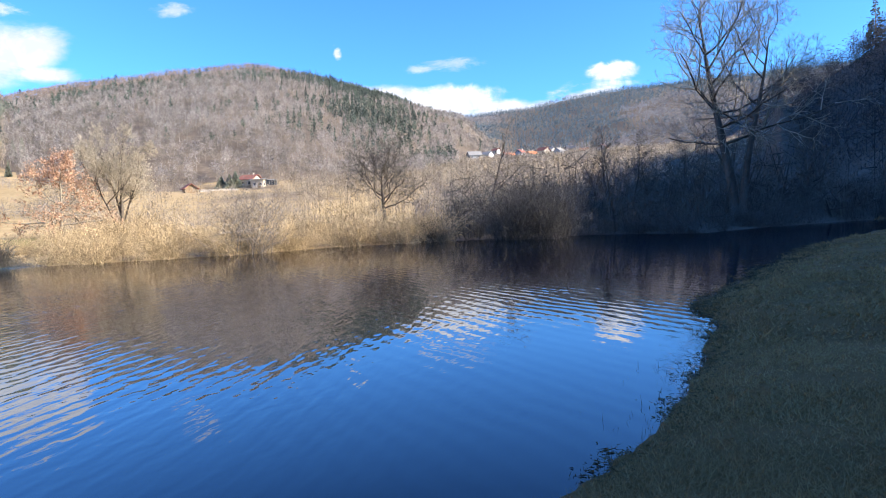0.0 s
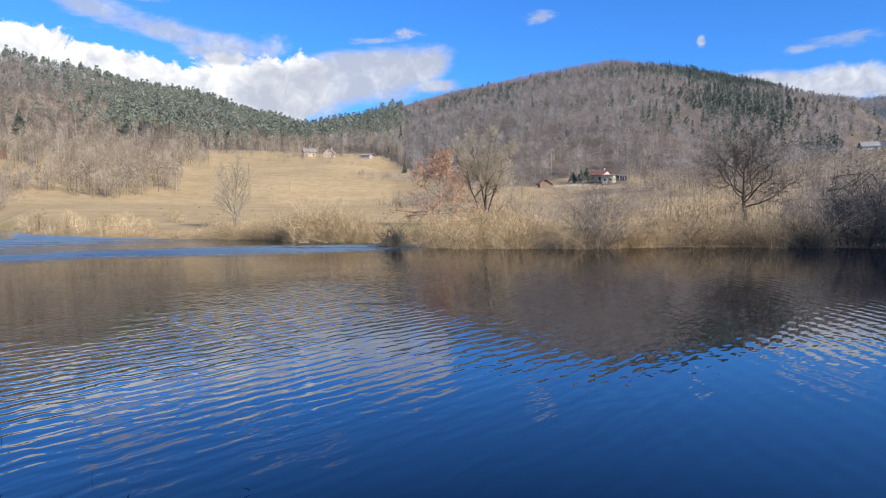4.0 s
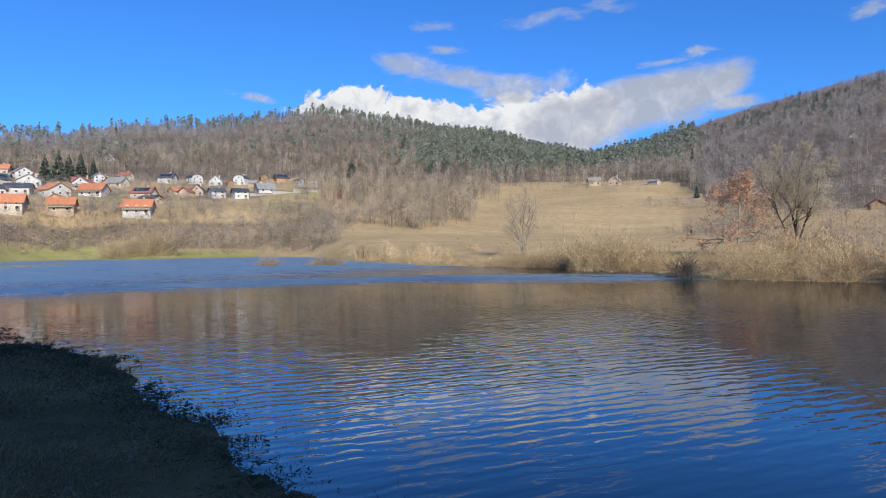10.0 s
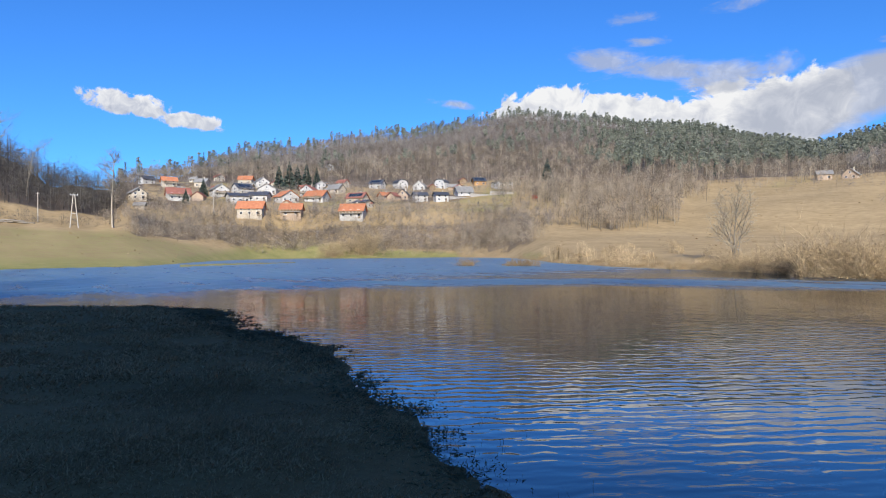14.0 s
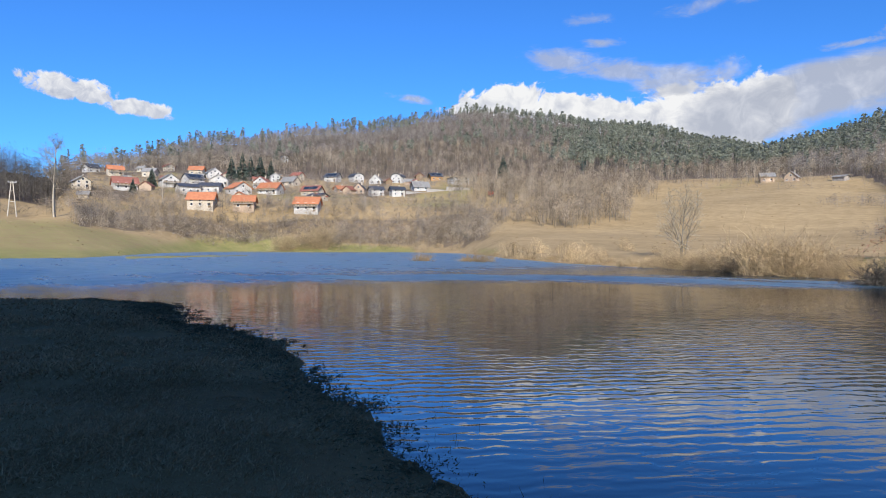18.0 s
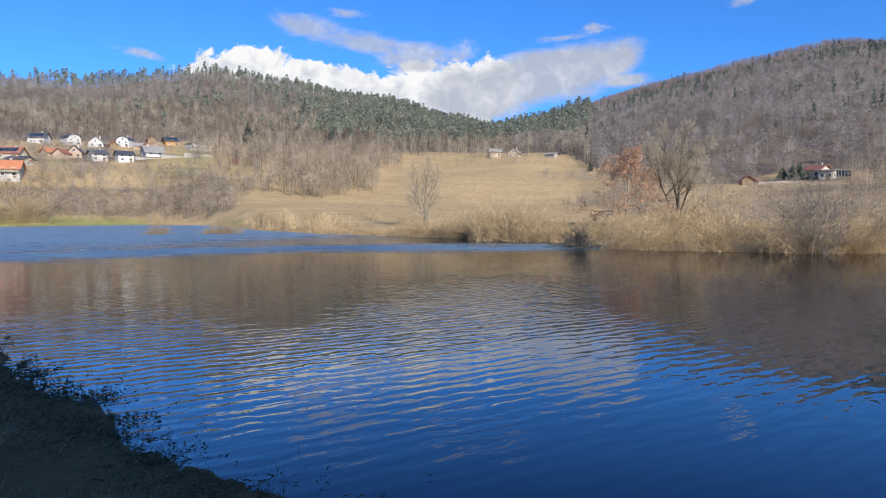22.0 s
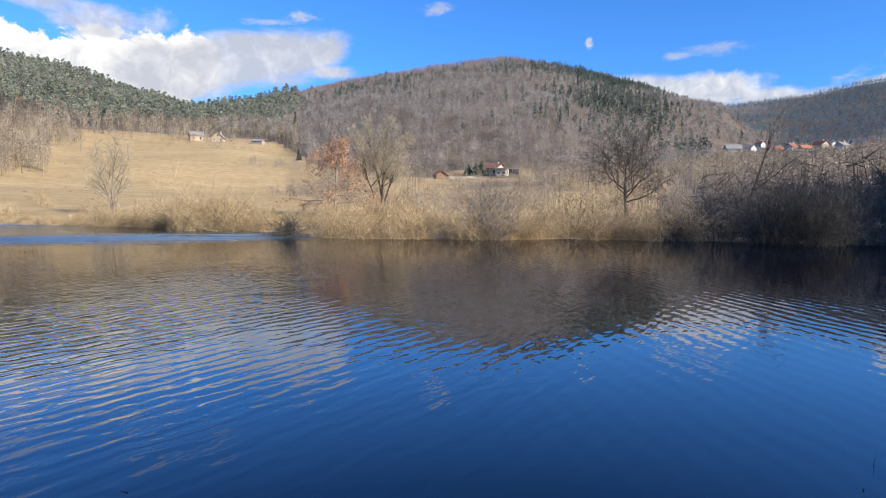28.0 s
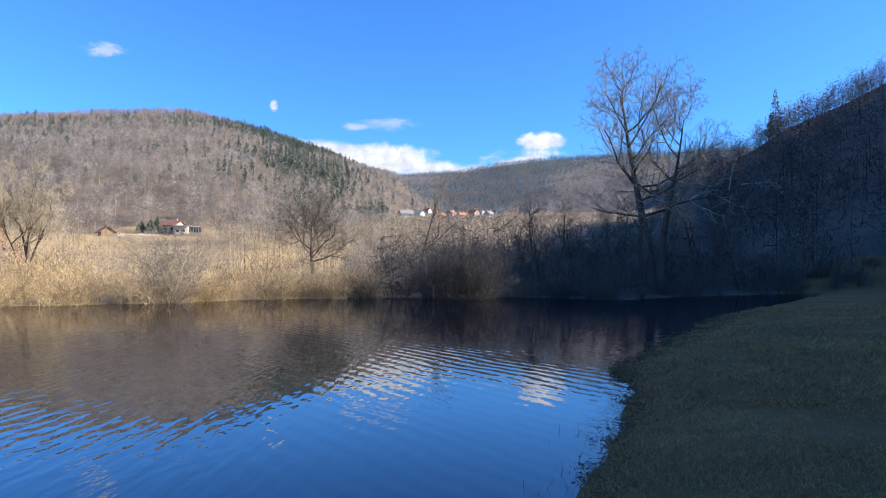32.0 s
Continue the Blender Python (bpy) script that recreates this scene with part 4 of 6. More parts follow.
def spreading_tree(seed, stems, limbs=13, reach=(7.5, 2.2), first=0.25, steep=(8, 55), side=(8, 9, 8, 6), thin=0.014, wander=0.13, lift=0.05):
    """A grown tree: stems given as (height, radius, foot x, top x, top y), long limbs that arch up from them, and three orders of side shoots.
    reach: length of the lowest and of the highest limbs; steep: their slope in degrees at the foot and at the top."""
    g = random.Random(seed)
    stout, twigs = [], []

    def shoot(p, d, length, rad, level):
        count = max(2, min(8, int(length / 0.45)))
        turn = g.uniform(0, 6.283)
        kids = side[level] if level < len(side) else 0
        for k in range(count):
            d = unit((d[0] + g.gauss(0, wander), d[1] + g.gauss(0, wander), d[2] + g.gauss(0, wander) + lift))
            q = tuple(p[j] + d[j] * length / count for j in range(3))
            r1 = max(rad * (1 - 0.8 / count), thin * 0.5)
            (stout if level < 2 else twigs).append((p, q, rad, r1))
            f = (k + 1) / count
            todo = int(kids * f + 0.5) - int(kids * (k / count) + 0.5)
            for _ in range(todo if f > 0.2 else 0):
                turn += 2.4
                u = unit((d[1] + 0.01, -d[0], 0.1))
                w = (d[1] * u[2] - d[2] * u[1], d[2] * u[0] - d[0] * u[2], d[0] * u[1] - d[1] * u[0])
                open_by = radians(g.uniform(32, 58))
                c, e = math.cos(open_by), math.sin(open_by)
                child = unit(tuple(d[j] * c + e * (u[j] * math.cos(turn) + w[j] * math.sin(turn)) for j in range(3)))
                shoot(q, child, length * g.uniform(0.36, 0.6) * (1.15 - 0.45 * f), max(r1 * 0.72, thin * (1.0 if level < 2 else 0.6)), level + 1)
            p, rad = q, r1

    for height, radius, foot, top_x, top_y in stems:
        sway, last = (g.uniform(0, 6), g.uniform(0, 6)), (foot, 0.0, -0.4)
        parts = 14
        for k in range(parts):
            f = (k + 1) / parts
            here = (foot + (top_x - foot) * f ** 1.3 + 0.012 * height * math.sin(5 * f + sway[0]), top_y * f ** 1.3 + 0.012 * height * math.sin(4 * f + sway[1]), height * f)
            r0, r1 = radius * (1 - 0.9 * (f - 1 / parts)), radius * (1 - 0.9 * f)
            stout.append((last, here, r0, r1))
            last = here
            todo = int(limbs * f + 0.5) - int(limbs * (f - 1 / parts) + 0.5)
            for j in range(todo if f >= first else 0):
                up = (f - first) / (1 - first)
                a = 2.4 * (k * 2 + j) + g.gauss(0, 0.4)
                slope = radians(steep[0] + (steep[1] - steep[0]) * up + g.gauss(0, 8))
                size = (reach[0] + (reach[1] - reach[0]) * up) * g.uniform(0.75, 1.15)
                shoot(here, (math.cos(slope) * math.cos(a), math.cos(slope) * math.sin(a), math.sin(slope)), size, min(r1 * 0.7, 0.016 * size) + thin, 1)
    return stout, twigs


def sticks(rows):
    p0, p1, r0, r1 = zip(*rows)
    return prisms(np.array(p0), np.array(p1), np.array(r0), np.array(r1))


def place(ob, deg, r, turn=0.0, size=1.0, sink=0.0):
    x, y = polar(deg, r)
    ob.matrix_basis = pose(x, y, float(ground(x, y)) - sink, 0, 0, turn) @ Matrix.Diagonal((size, size, size, 1))
    return ob


def bare_tree(name, deg, r, label, rows, bark_mat=None, twig_mat=None, turn=0.0, leaves=None, wide=1.0, sink=0.0):
    tree = new(name)
    place(tree, deg, r, turn, sink=sink)
    tree.matrix_basis = tree.matrix_basis @ Matrix.Diagonal((wide, wide, 1, 1))
    stout, twigs = [q for row in rows for q in row[0]], [q for row in rows for q in row[1]]
    linked("trunk", *sticks(stout), bark_mat or bark, tree)
    linked("crown", *sticks(twigs), twig_mat or twig_grey, tree)
    if leaves:
        count, size, mat, lab = leaves
        pick = [twigs[k] for k in rng.integers(0, len(twigs), count)]
        p = np.array([q[1] for q in pick]) + rng.normal(size=(count, 3)) * 0.12
        d = rng.normal(size=(count, 3)) * size
        linked("leaves", *slivers(p, p + d, np.full(count, size * 0.45)), mat, tree, lab)
    return tagged(tree, label, "tree")


# trunk shade and crown sunlight are put into the bark and twig tones
bare_tree("lakeside_tree", -46.7, 48.5, "tall leafless twin-trunked tree standing at the shaded water's edge",
          [spreading_tree(3, [(15.0, 0.42, -0.25, -2.3, 0.4)], 24, (7.4, 2.8), 0.30, (8, 54)), spreading_tree(5, [(12.2, 0.33, 0.45, 2.0, -0.5)], 18, (5.6, 3.0), 0.45, (20, 50))], bark, twig_pale, turn=-46.7)
bare_tree("willow_tree", 5.8, 72, "leafless many-stemmed willow rising behind the lakeside bushes",
          [spreading_tree(21, [(9.6, 0.22, 0.0, 0.9, 0), (9.2, 0.17, 0.3, -1.3, 0.6), (7.8, 0.15, -0.2, -3.0, -0.6), (8.0, 0.15, 0.2, 2.9, 0.4)], 12, (4.2, 1.6), 0.22, (35, 70), thin=0.019, lift=0.09)], bark, twig_pale, turn=5.8)
bare_tree("oak_sapling", 10.0, 69, "young oak still holding rusty brown winter leaves", [spreading_tree(31, [(6.6, 0.14, 0.0, 0.5, 0)], 17, (4.9, 1.8), 0.12, (2, 50), (7, 7, 6), 0.02)], bark_pale, twig_belt,
          turn=10, leaves=(4200, 0.15, oak_leaves, "rusty dry leaves"))
bare_tree("oak_tree", -16.3, 82, "spreading leafless oak with crooked limbs on the far shore", [spreading_tree(44, [(8.0, 0.36, 0.0, -0.4, 0)], 17, (6.6, 4.4), 0.22, (10, 55), thin=0.022, wander=0.2, lift=0.06)], bark, twig_shade, turn=-16, sink=1.3)
bare_tree("leaning_tree", -26.2, 59, "leafless leaning tree above the shaded thicket", [spreading_tree(53, [(8.6, 0.16, -0.3, 1.4, 0)], 11, (3.8, 1.6), 0.35, (10, 60), (7, 8, 6), 0.016, 0.18)], bark, twig_grey, turn=-26)
bare_tree("shore_tree", 27.9, 84, "small leafless tree with pale twigs on the far bank", [spreading_tree(61, [(7.6, 0.14, 0.0, 0.3, 0), (6.6, 0.10, -0.2, -1.6, 0), (6.4, 0.10, 0.2, 1.8, 0.3)], 14, (3.2, 1.5), 0.12, (30, 65), (8, 9, 8), 0.02)], bark_pale, twig_pale, turn=28)
bare_tree("meadow_tree", 80.8, 216, "tall leafless tree with a pale trunk beside the meadow", [spreading_tree(71, [(20.0, 0.55, 0.0, 0.5, 0)], 26, (6.4, 3.6), 0.42, (10, 62), (8, 9, 8), 0.045)], bark_light, twig_grey)
wood_edge = bare_tree("wood_edge_tree", 88.9, 262, "tall leafless tree at the dark wood's edge", [grow(81, 24, 0.36, 3, 0.4, 0.7, 0.12, 0.15, 1.6)], bark_pale, twig_grey)
wood_edge["group"] = "trees at the wood's edge"
for deg, r, turn, s in ((90.6, 258, 80, 0.95), (92.2, 264, 200, 1.0), (86.6, 268, 310, 0.8), (91.5, 282, 30, 1.0)):
    copy_thing(wood_edge, pose(*polar(deg, r), float(ground(*polar(deg, r))), 0, 0, turn) @ Matrix.Diagonal((s, s, s, 1)))

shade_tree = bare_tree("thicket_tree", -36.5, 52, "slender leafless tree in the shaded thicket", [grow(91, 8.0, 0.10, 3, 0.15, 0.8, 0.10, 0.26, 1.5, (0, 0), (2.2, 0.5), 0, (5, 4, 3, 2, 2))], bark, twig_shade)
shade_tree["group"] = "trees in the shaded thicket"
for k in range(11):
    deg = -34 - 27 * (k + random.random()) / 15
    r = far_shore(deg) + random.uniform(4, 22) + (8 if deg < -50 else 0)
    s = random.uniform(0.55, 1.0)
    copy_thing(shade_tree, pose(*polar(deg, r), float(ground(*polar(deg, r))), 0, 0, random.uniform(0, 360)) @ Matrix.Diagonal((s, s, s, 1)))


def conifer(name, deg, r, h, label, wide=0.2, mat=None, count=900):
    tree = new(name)
    place(tree, deg, r)
    linked("trunk", *prisms([[0, 0, -0.5]], [[0, 0, h * 0.97]], [h * 0.018], [h * 0.002]), bark, tree)
    k = rng.random(count) ** 1.2
    z, a = h * (0.06 + 0.94 * k), rng.random(count) * 6.283
    reach = h * wide * (1.02 - k) * (0.55 + 0.6 * rng.random(count)) + 0.12
    p0 = np.stack([0.15 * reach * np.cos(a), 0.15 * reach * np.sin(a), z], -1)
    p1 = np.stack([reach * np.cos(a), reach * np.sin(a), z - 0.25 * reach + 0.1 * rng.normal(size=count)], -1)
    linked("crown", *slivers(p1, p0, 0.16 * reach + 0.1), mat or needles, tree, "dark green needles")
    return tagged(tree, label, "tree")


conifer("spruce", -56.2, 236, 16.5, "dark ragged spruce standing above the shaded hillside wood", 0.2, needles_dark, count=260)
conifer("spruce", -2.2, 236, 4.6, "broad green spruce beside the garden wall", 0.5)
conifer("spruce", -2.9, 234, 5.4, "dense green spruce beside the red-roofed house", 0.46)
conifer("spruce", -3.4, 240, 6.0, "green spruce behind the red-roofed house", 0.4)
for deg, r, h in ((67.6, 395, 15), (66.7, 400, 17), (66.0, 396, 15), (65.2, 402, 16), (64.3, 398, 13), (73.9, 352, 10), (75.3, 330, 7), (43.4, 430, 17)):
    tagged(conifer("garden_conifer", deg, r, h, "dark garden conifer among the village houses", 0.27, needles_dark, count=500), group="garden conifers")
for deg, r, h in ((13.0, 300, 6.5), (12.6, 380, 9), (13.4, 400, 10), (12.0, 372, 10)):
    tagged(conifer("meadow_conifer", deg, r, h, "small green conifer at the meadow's edge", 0.2, count=500), group="conifers at the meadow's edge")


def bush(name, seed, h, stems, wide, label, mat, group, droop=0.0, fine=4):
    """A dome of thin stems from one root; every stem forks into side shoots and these into twigs."""
    g = np.random.default_rng(seed)
    a, tilt = g.random(stems) * 6.283, np.abs(g.normal(0.0, 0.62, stems)) * wide
    length = h * (0.55 + 0.45 * g.random(stems)) * (1.05 - 0.2 * np.clip(tilt, 0, 2))
    spot = 0.16 * wide * h
    root = np.stack([spot * g.normal(size=stems), spot * g.normal(size=stems), np.full(stems, -0.35)], -1)
    d = np.stack([np.sin(tilt) * np.cos(a), np.sin(tilt) * np.sin(a), np.cos(tilt)], -1)
    p, rad, segs, t0, t1, tw = root, 0.011 + 0.015 * g.random(stems), [], [], [], []
    for k in range(4):
        d = d + g.normal(0, 0.24, d.shape) + np.array([0, 0, 0.02 - droop * (k + 1)])
        d = d / np.linalg.norm(d, axis=1, keepdims=True)
        q = p + d * (length / 4)[:, None]
        segs.append(prisms(p, q, rad * (1 - 0.2 * k), rad * (0.8 - 0.2 * k) + 0.003))
        for _ in range(3 if k else 1):
            s = p + (q - p) * g.random(stems)[:, None]
            e = 0.75 * d + g.normal(0, 0.6, d.shape)
            reach = (length * (0.16 + 0.16 * g.random(stems)))[:, None]
            t0.append(s), t1.append(s + e * reach), tw.append(np.full(stems, 0.012))
            for _ in range(fine):
                b = s + e * reach * (0.2 + 0.8 * g.random(stems))[:, None]
                c = 0.7 * e + g.normal(0, 0.75, d.shape)
                t0.append(b), t1.append(b + c * reach * (0.25 + 0.4 * g.random(stems))[:, None]), tw.append(np.full(stems, 0.0105))
        p = q
    thing = new(name)
    tagged(linked("framework", *merged(*segs), mat, thing), kind="stuff")
    t0, t1, tw = np.concatenate(t0), np.concatenate(t1), np.concatenate(tw)
    side = np.cross(t1 - t0, g.normal(size=t0.shape))
    side = side / (np.linalg.norm(side, axis=1, keepdims=True) + 1e-9) * tw[:, None]
    tagged(linked("crown", np.stack([t0 - side, t0 + side, t1], 1).reshape(-1, 3), np.arange(3 * len(t0)).reshape(-1, 3), mat, thing), kind="stuff")
    return tagged(thing, label, "bush", group=group)


def row_of_bushes(models, spots):
    """Sets the models, then copies of them, at (turn, distance, size)."""
    used = set()
    for k, (deg, r, s) in enumerate(spots):
        m = models[k % len(models)]
        x, y = polar(deg, r)
        at = pose(x, y, max(float(ground(x, y)), -0.45), 0, 0, random.uniform(0, 360)) @ Matrix.Diagonal((s, s, s, 1))
        if m.name in used:
            copy_thing(m, at)
        else:
            used.add(m.name)
            m.matrix_basis = at


sunny = [bush("willow_bush", 100 + k, 3.0, 66, w, "pale leafless willow bush standing in the shallow lake edge", twig_willow, "willow bushes along the far shore") for k, w in enumerate((1.2, 1.5, 1.0, 1.35, 1.6))]
spots = []
for k in range(46):
    deg = -21 + 31.6 * (k + random.uniform(-0.3, 0.3)) / 45
    spots.append((deg, far_shore(deg) + random.choice((0.3, 1.5, 4.0, 7.5)), random.uniform(0.6, 1.0)))
for k in range(44):
    deg = 15.8 + 28.2 * (k + random.uniform(-0.4, 0.4)) / 43
    big = 1.5 * math.exp(-((deg - 20) / 4.5) ** 2) + 0.75 * math.exp(-((deg - 27) / 2.5) ** 2)
    spots.append((deg, far_shore(deg) + random.choice((0.0, 1.5, 5.0)), (0.42 + 0.75 * big) * random.uniform(0.75, 1.15)))
spots += [(3.6, 54, 1.1), (5.2, 56, 1.25), (6.6, 57, 1.2), (8.0, 55, 1.1), (9.2, 52, 1.0), (12.4, 50, 0.7), (13.6, 53, 0.65), (15.0, 50, 0.6), (11.6, 47, 0.6)]
row_of_bushes(sunny, spots)
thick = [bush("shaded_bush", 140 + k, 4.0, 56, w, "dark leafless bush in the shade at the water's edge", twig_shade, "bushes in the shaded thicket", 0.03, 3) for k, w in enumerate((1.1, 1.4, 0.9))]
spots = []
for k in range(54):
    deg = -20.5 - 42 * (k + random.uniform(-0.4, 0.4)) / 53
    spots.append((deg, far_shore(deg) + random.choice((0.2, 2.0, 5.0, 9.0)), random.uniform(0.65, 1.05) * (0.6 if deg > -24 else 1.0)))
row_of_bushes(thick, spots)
row_of_bushes([bush("drowned_bush", 160, 1.75, 110, 0.42, "dark tangled bush standing alone in the water", twig_shade, "", 0.10)], [(14.2, 41.5, 1.15)])
row_of_bushes([bush("alder_bush", 161, 4.6, 46, 0.8, "dark-stemmed domed bush leaning over the water among pale willows", twig_grey, "", 0.0, 6)], [(-4.6, 36.6, 0.95)])
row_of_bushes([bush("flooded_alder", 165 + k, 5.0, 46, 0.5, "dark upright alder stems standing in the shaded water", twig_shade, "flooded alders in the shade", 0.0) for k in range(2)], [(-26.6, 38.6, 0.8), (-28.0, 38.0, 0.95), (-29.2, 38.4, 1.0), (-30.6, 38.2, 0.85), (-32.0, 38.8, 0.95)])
row_of_bushes([bush("osier_islet", 162, 2.0, 110, 1.7, "reddish osier bush standing out in the open lake", reed_dry, "osier bushes in the open lake", 0.02)], [(50.9, 88, 1.1), (45.2, 84, 1.15), (46.6, 86, 0.8)])
row_of_bushes([bush("yellow_bush", 163, 5.0, 120, 1.3, "yellowish willow bush on the green lake shore", twig_willow, "yellow bushes on the green shore", 0.0)], [(63.0, 224, 1.7), (60.3, 222, 1.4)])

# brush too dense to count
shrub = [far_bare(h, 60, 0.5, 0.06 * 16 / h * 0.4, 0.08) for h in (3.2, 4.0, 4.8)]
hedge = [far_bare(h, 48, 0.42, 0.15, 0.10) for h in (4.5, 5.5, 6.5)]


def brush(name, label, parts, kinds, m, size=1.0, start=None, gap=2.5):
    xs, ys = [], []
    for a0, a1, r0, r1, dens in parts:
        x, y, a, r = strewn(a0, a1, r0, r1, dens)
        keep = r > (np.maximum(far_shore(a) + gap, start(a) + rng.normal(0, 2, len(a)) + 4 * drift(x, y, 0.11, 2.0, 3)) if start else far_shore(a) + gap)
        # a ragged outline: the growth thins out unevenly towards the ends of the stretch
        edge = np.minimum(np.minimum(a - a0, a1 - a) * 0.01745 * r, np.minimum(r - r0, r1 - r))
        keep &= edge > min(1.0, (r1 - r0) / 50) * (4 + 9 * drift(x, y, 0.09, 3.0, 3))
        xs.append(x[keep]), ys.append(y[keep])
    x, y = np.concatenate(xs), np.concatenate(ys)
    return stuff(name, scattered(kinds, x, y, size * (0.6 + 0.7 * rng.random(len(x))), 0.6), m, label, "bushes")


tangles = [tangle(h) for h in (1.8, 2.4, 3.0, 3.4)]
brush("lakeside_brush", "pale dry brush filling the ground behind the shore", [(-20, 10.5, 42, 62, 0.18), (-20, -10, 62, 130, 0.05), (4, 10.5, 62, 120, 0.04), (16.5, 24, 54, 66, 0.14), (30, 43, 72, 112, 0.06)], tangles, twig_willow, 0.85)
brush("shore_scrub", "low straw-coloured scrub fringing the meadow shore", [(24, 34, 52, 76, 0.35), (33, 40, 62, 90, 0.3), (39, 45, 76, 130, 0.16)], tangles, twig_willow, 0.8, far_shore, 0.0)
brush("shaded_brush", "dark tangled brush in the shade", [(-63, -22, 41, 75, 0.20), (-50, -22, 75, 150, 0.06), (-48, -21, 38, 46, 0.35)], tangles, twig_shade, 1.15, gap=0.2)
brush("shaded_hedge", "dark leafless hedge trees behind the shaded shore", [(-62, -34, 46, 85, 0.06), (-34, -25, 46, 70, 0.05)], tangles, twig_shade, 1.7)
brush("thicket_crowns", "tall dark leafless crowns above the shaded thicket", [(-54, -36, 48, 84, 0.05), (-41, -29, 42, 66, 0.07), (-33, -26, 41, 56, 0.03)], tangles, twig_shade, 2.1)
brush("hedge_belt", "leafless hedgerow trees between lake and village", [(44, 67, 208, 242, 0.16), (44, 63, 218, 276, 0.20), (61, 82, 203, 270, 0.21), (41, 51, 186, 274, 0.15), (46, 60, 270, 312, 0.06), (60, 76, 266, 288, 0.05), (70, 82, 260, 332, 0.08), (56, 78, 330, 425, 0.012)], hedge, twig_belt, 0.78, belt_foot)
brush("belt_trees", "taller leafless trees standing in the hedgerow belt", [(43, 66, 212, 272, 0.04), (62, 82, 213, 274, 0.05), (40, 47, 198, 302, 0.045)], [far_bare(h, 90, 0.30, 0.06, 0.22, 0.011) for h in (6.5, 8, 9)], twig_grey, 0.8, belt_foot)
brush("copse", "leafless copse reaching down over the meadow", [(32, 43, 214, 342, 0.10), (30, 49, 314, 434, 0.075), (18, 33, 388, 434, 0.03), (42, 47, 300, 345, 0.03), (31.4, 33.4, 224, 250, 0.12)], [far_bare(h, 80, 0.26, 0.075, 0.22, 0.012) for h in (7.5, 9, 11)], twig_belt)
brush("meadow_hedge", "low leafless hedge along the meadow", [(9.5, 18, 250, 285, 0.12), (8, 15.5, 140, 185, 0.10), (6, 11, 85, 130, 0.08), (14, 28, 370, 386, 0.05), (12, 25, 338, 352, 0.03), (16, 34, 402, 430, 0.06), (8, 12, 180, 250, 0.04), (-12, -8.5, 150, 260, 0.05), (2, 9, 195, 225, 0.05), (-22, -12, 130, 230, 0.04)], shrub + hedge[:1], twig_grey, 1.05)
deg = rng.uniform(-20, 78, 1000)
rr = forest_foot(deg) + rng.normal(2, 9, 1000)
stuff("wood_edge_scrub", scattered(shrub + hedge[:1], -rr * np.sin(np.radians(deg)), rr * np.cos(np.radians(deg)), 0.6 + 0.6 * rng.random(1000), 0.6), twig_grey, "leafless scrub along the edge of the woods", "bushes")
brush("farm_slope_scrub", "reddish scrub and brambles on the slope below the farm", [(-13, 4, 62, 215, 0.08), (-24, -12, 66, 200, 0.10), (2, 12, 66, 200, 0.06)], shrub, twig_grey, 0.85)
brush("bramble_bank", "dark bramble and brush along the meadow's edge", [(80, 94, 222, 236, 0.14)], shrub, twig_shade, 1.1)
brush("garden_shrubs", "leafless garden shrubs and fruit trees between the houses", [(53, 79, 266, 342, 0.16), (45, 54, 266, 318, 0.08), (53, 79, 336, 430, 0.13), (45, 54, 356, 430, 0.10)], shrub + hedge[:1] + [far_bare(h, 60, 0.36, 0.08, 0.15) for h in (6.5, 7.5)], twig_grey, 0.8)
brush("valley_brush", "leafless trees in front of the far hamlet", [(-49, -19, 110, 330, 0.085), (-47, -20, 330, 500, 0.07)], [far_bare(h, 30, 0.5, 0.5, 0.06) for h in (3.4, 4.2, 5.0)], twig_belt, 0.85)


def tufts(name, label, m, x, y, h, w, kinds=14):
    """Upright blades in loose bunches."""
    c = len(x)
    p0 = np.repeat(np.stack([x, y, ground(x, y) - 0.05], -1), kinds, 0)
    p0[:, :2] += rng.normal(size=(len(p0), 2)) * 0.3
    d = rng.normal(size=p0.shape) * 0.22 + np.array([0, 0, 1.0])
    return stuff(name, slivers(p0, p0 + d * (h * (0.5 + 0.7 * rng.random(len(p0))))[:, None], np.full(len(p0), w)), m, label, "reeds")


deg = rng.uniform(-22, 46, 1100)
rr = far_shore(deg) + rng.uniform(-0.5, 7, 1100)
tufts("dry_reeds", "dry straw-coloured reeds along the far shore", reed_dry, -rr * np.sin(np.radians(deg)), rr * np.cos(np.radians(deg)), 0.5, 0.006)

# ---- houses ----
BOX = ((0, 3, 2, 1), (4, 5, 6, 7), (0, 1, 5, 4), (1, 2, 6, 5), (2, 3, 7, 6), (3, 0, 4, 7))


def boxes(*spans):
    """Boxes given by (x0, x1, y0, y1, z0, z1)."""
    V, F = [], []
    for x0, x1, y0, y1, z0, z1 in spans:
        k = len(V)
        V += [(x0, y0, z0), (x1, y0, z0), (x1, y1, z0), (x0, y1, z0), (x0, y0, z1), (x1, y0, z1), (x1, y1, z1), (x0, y1, z1)]
        F += [tuple(k + i for i in f) for f in BOX]
    return V, F


def solid(name, V, F, m, parent=None, label=""):
    me = bpy.data.meshes.new(name)
    me.from_pydata([tuple(map(float, v)) for v in V], [], F)
    me.materials.append(m)
    ob = new(name, me)
    ob.parent = parent
    if label:
        ob["label"] = label
    return ob


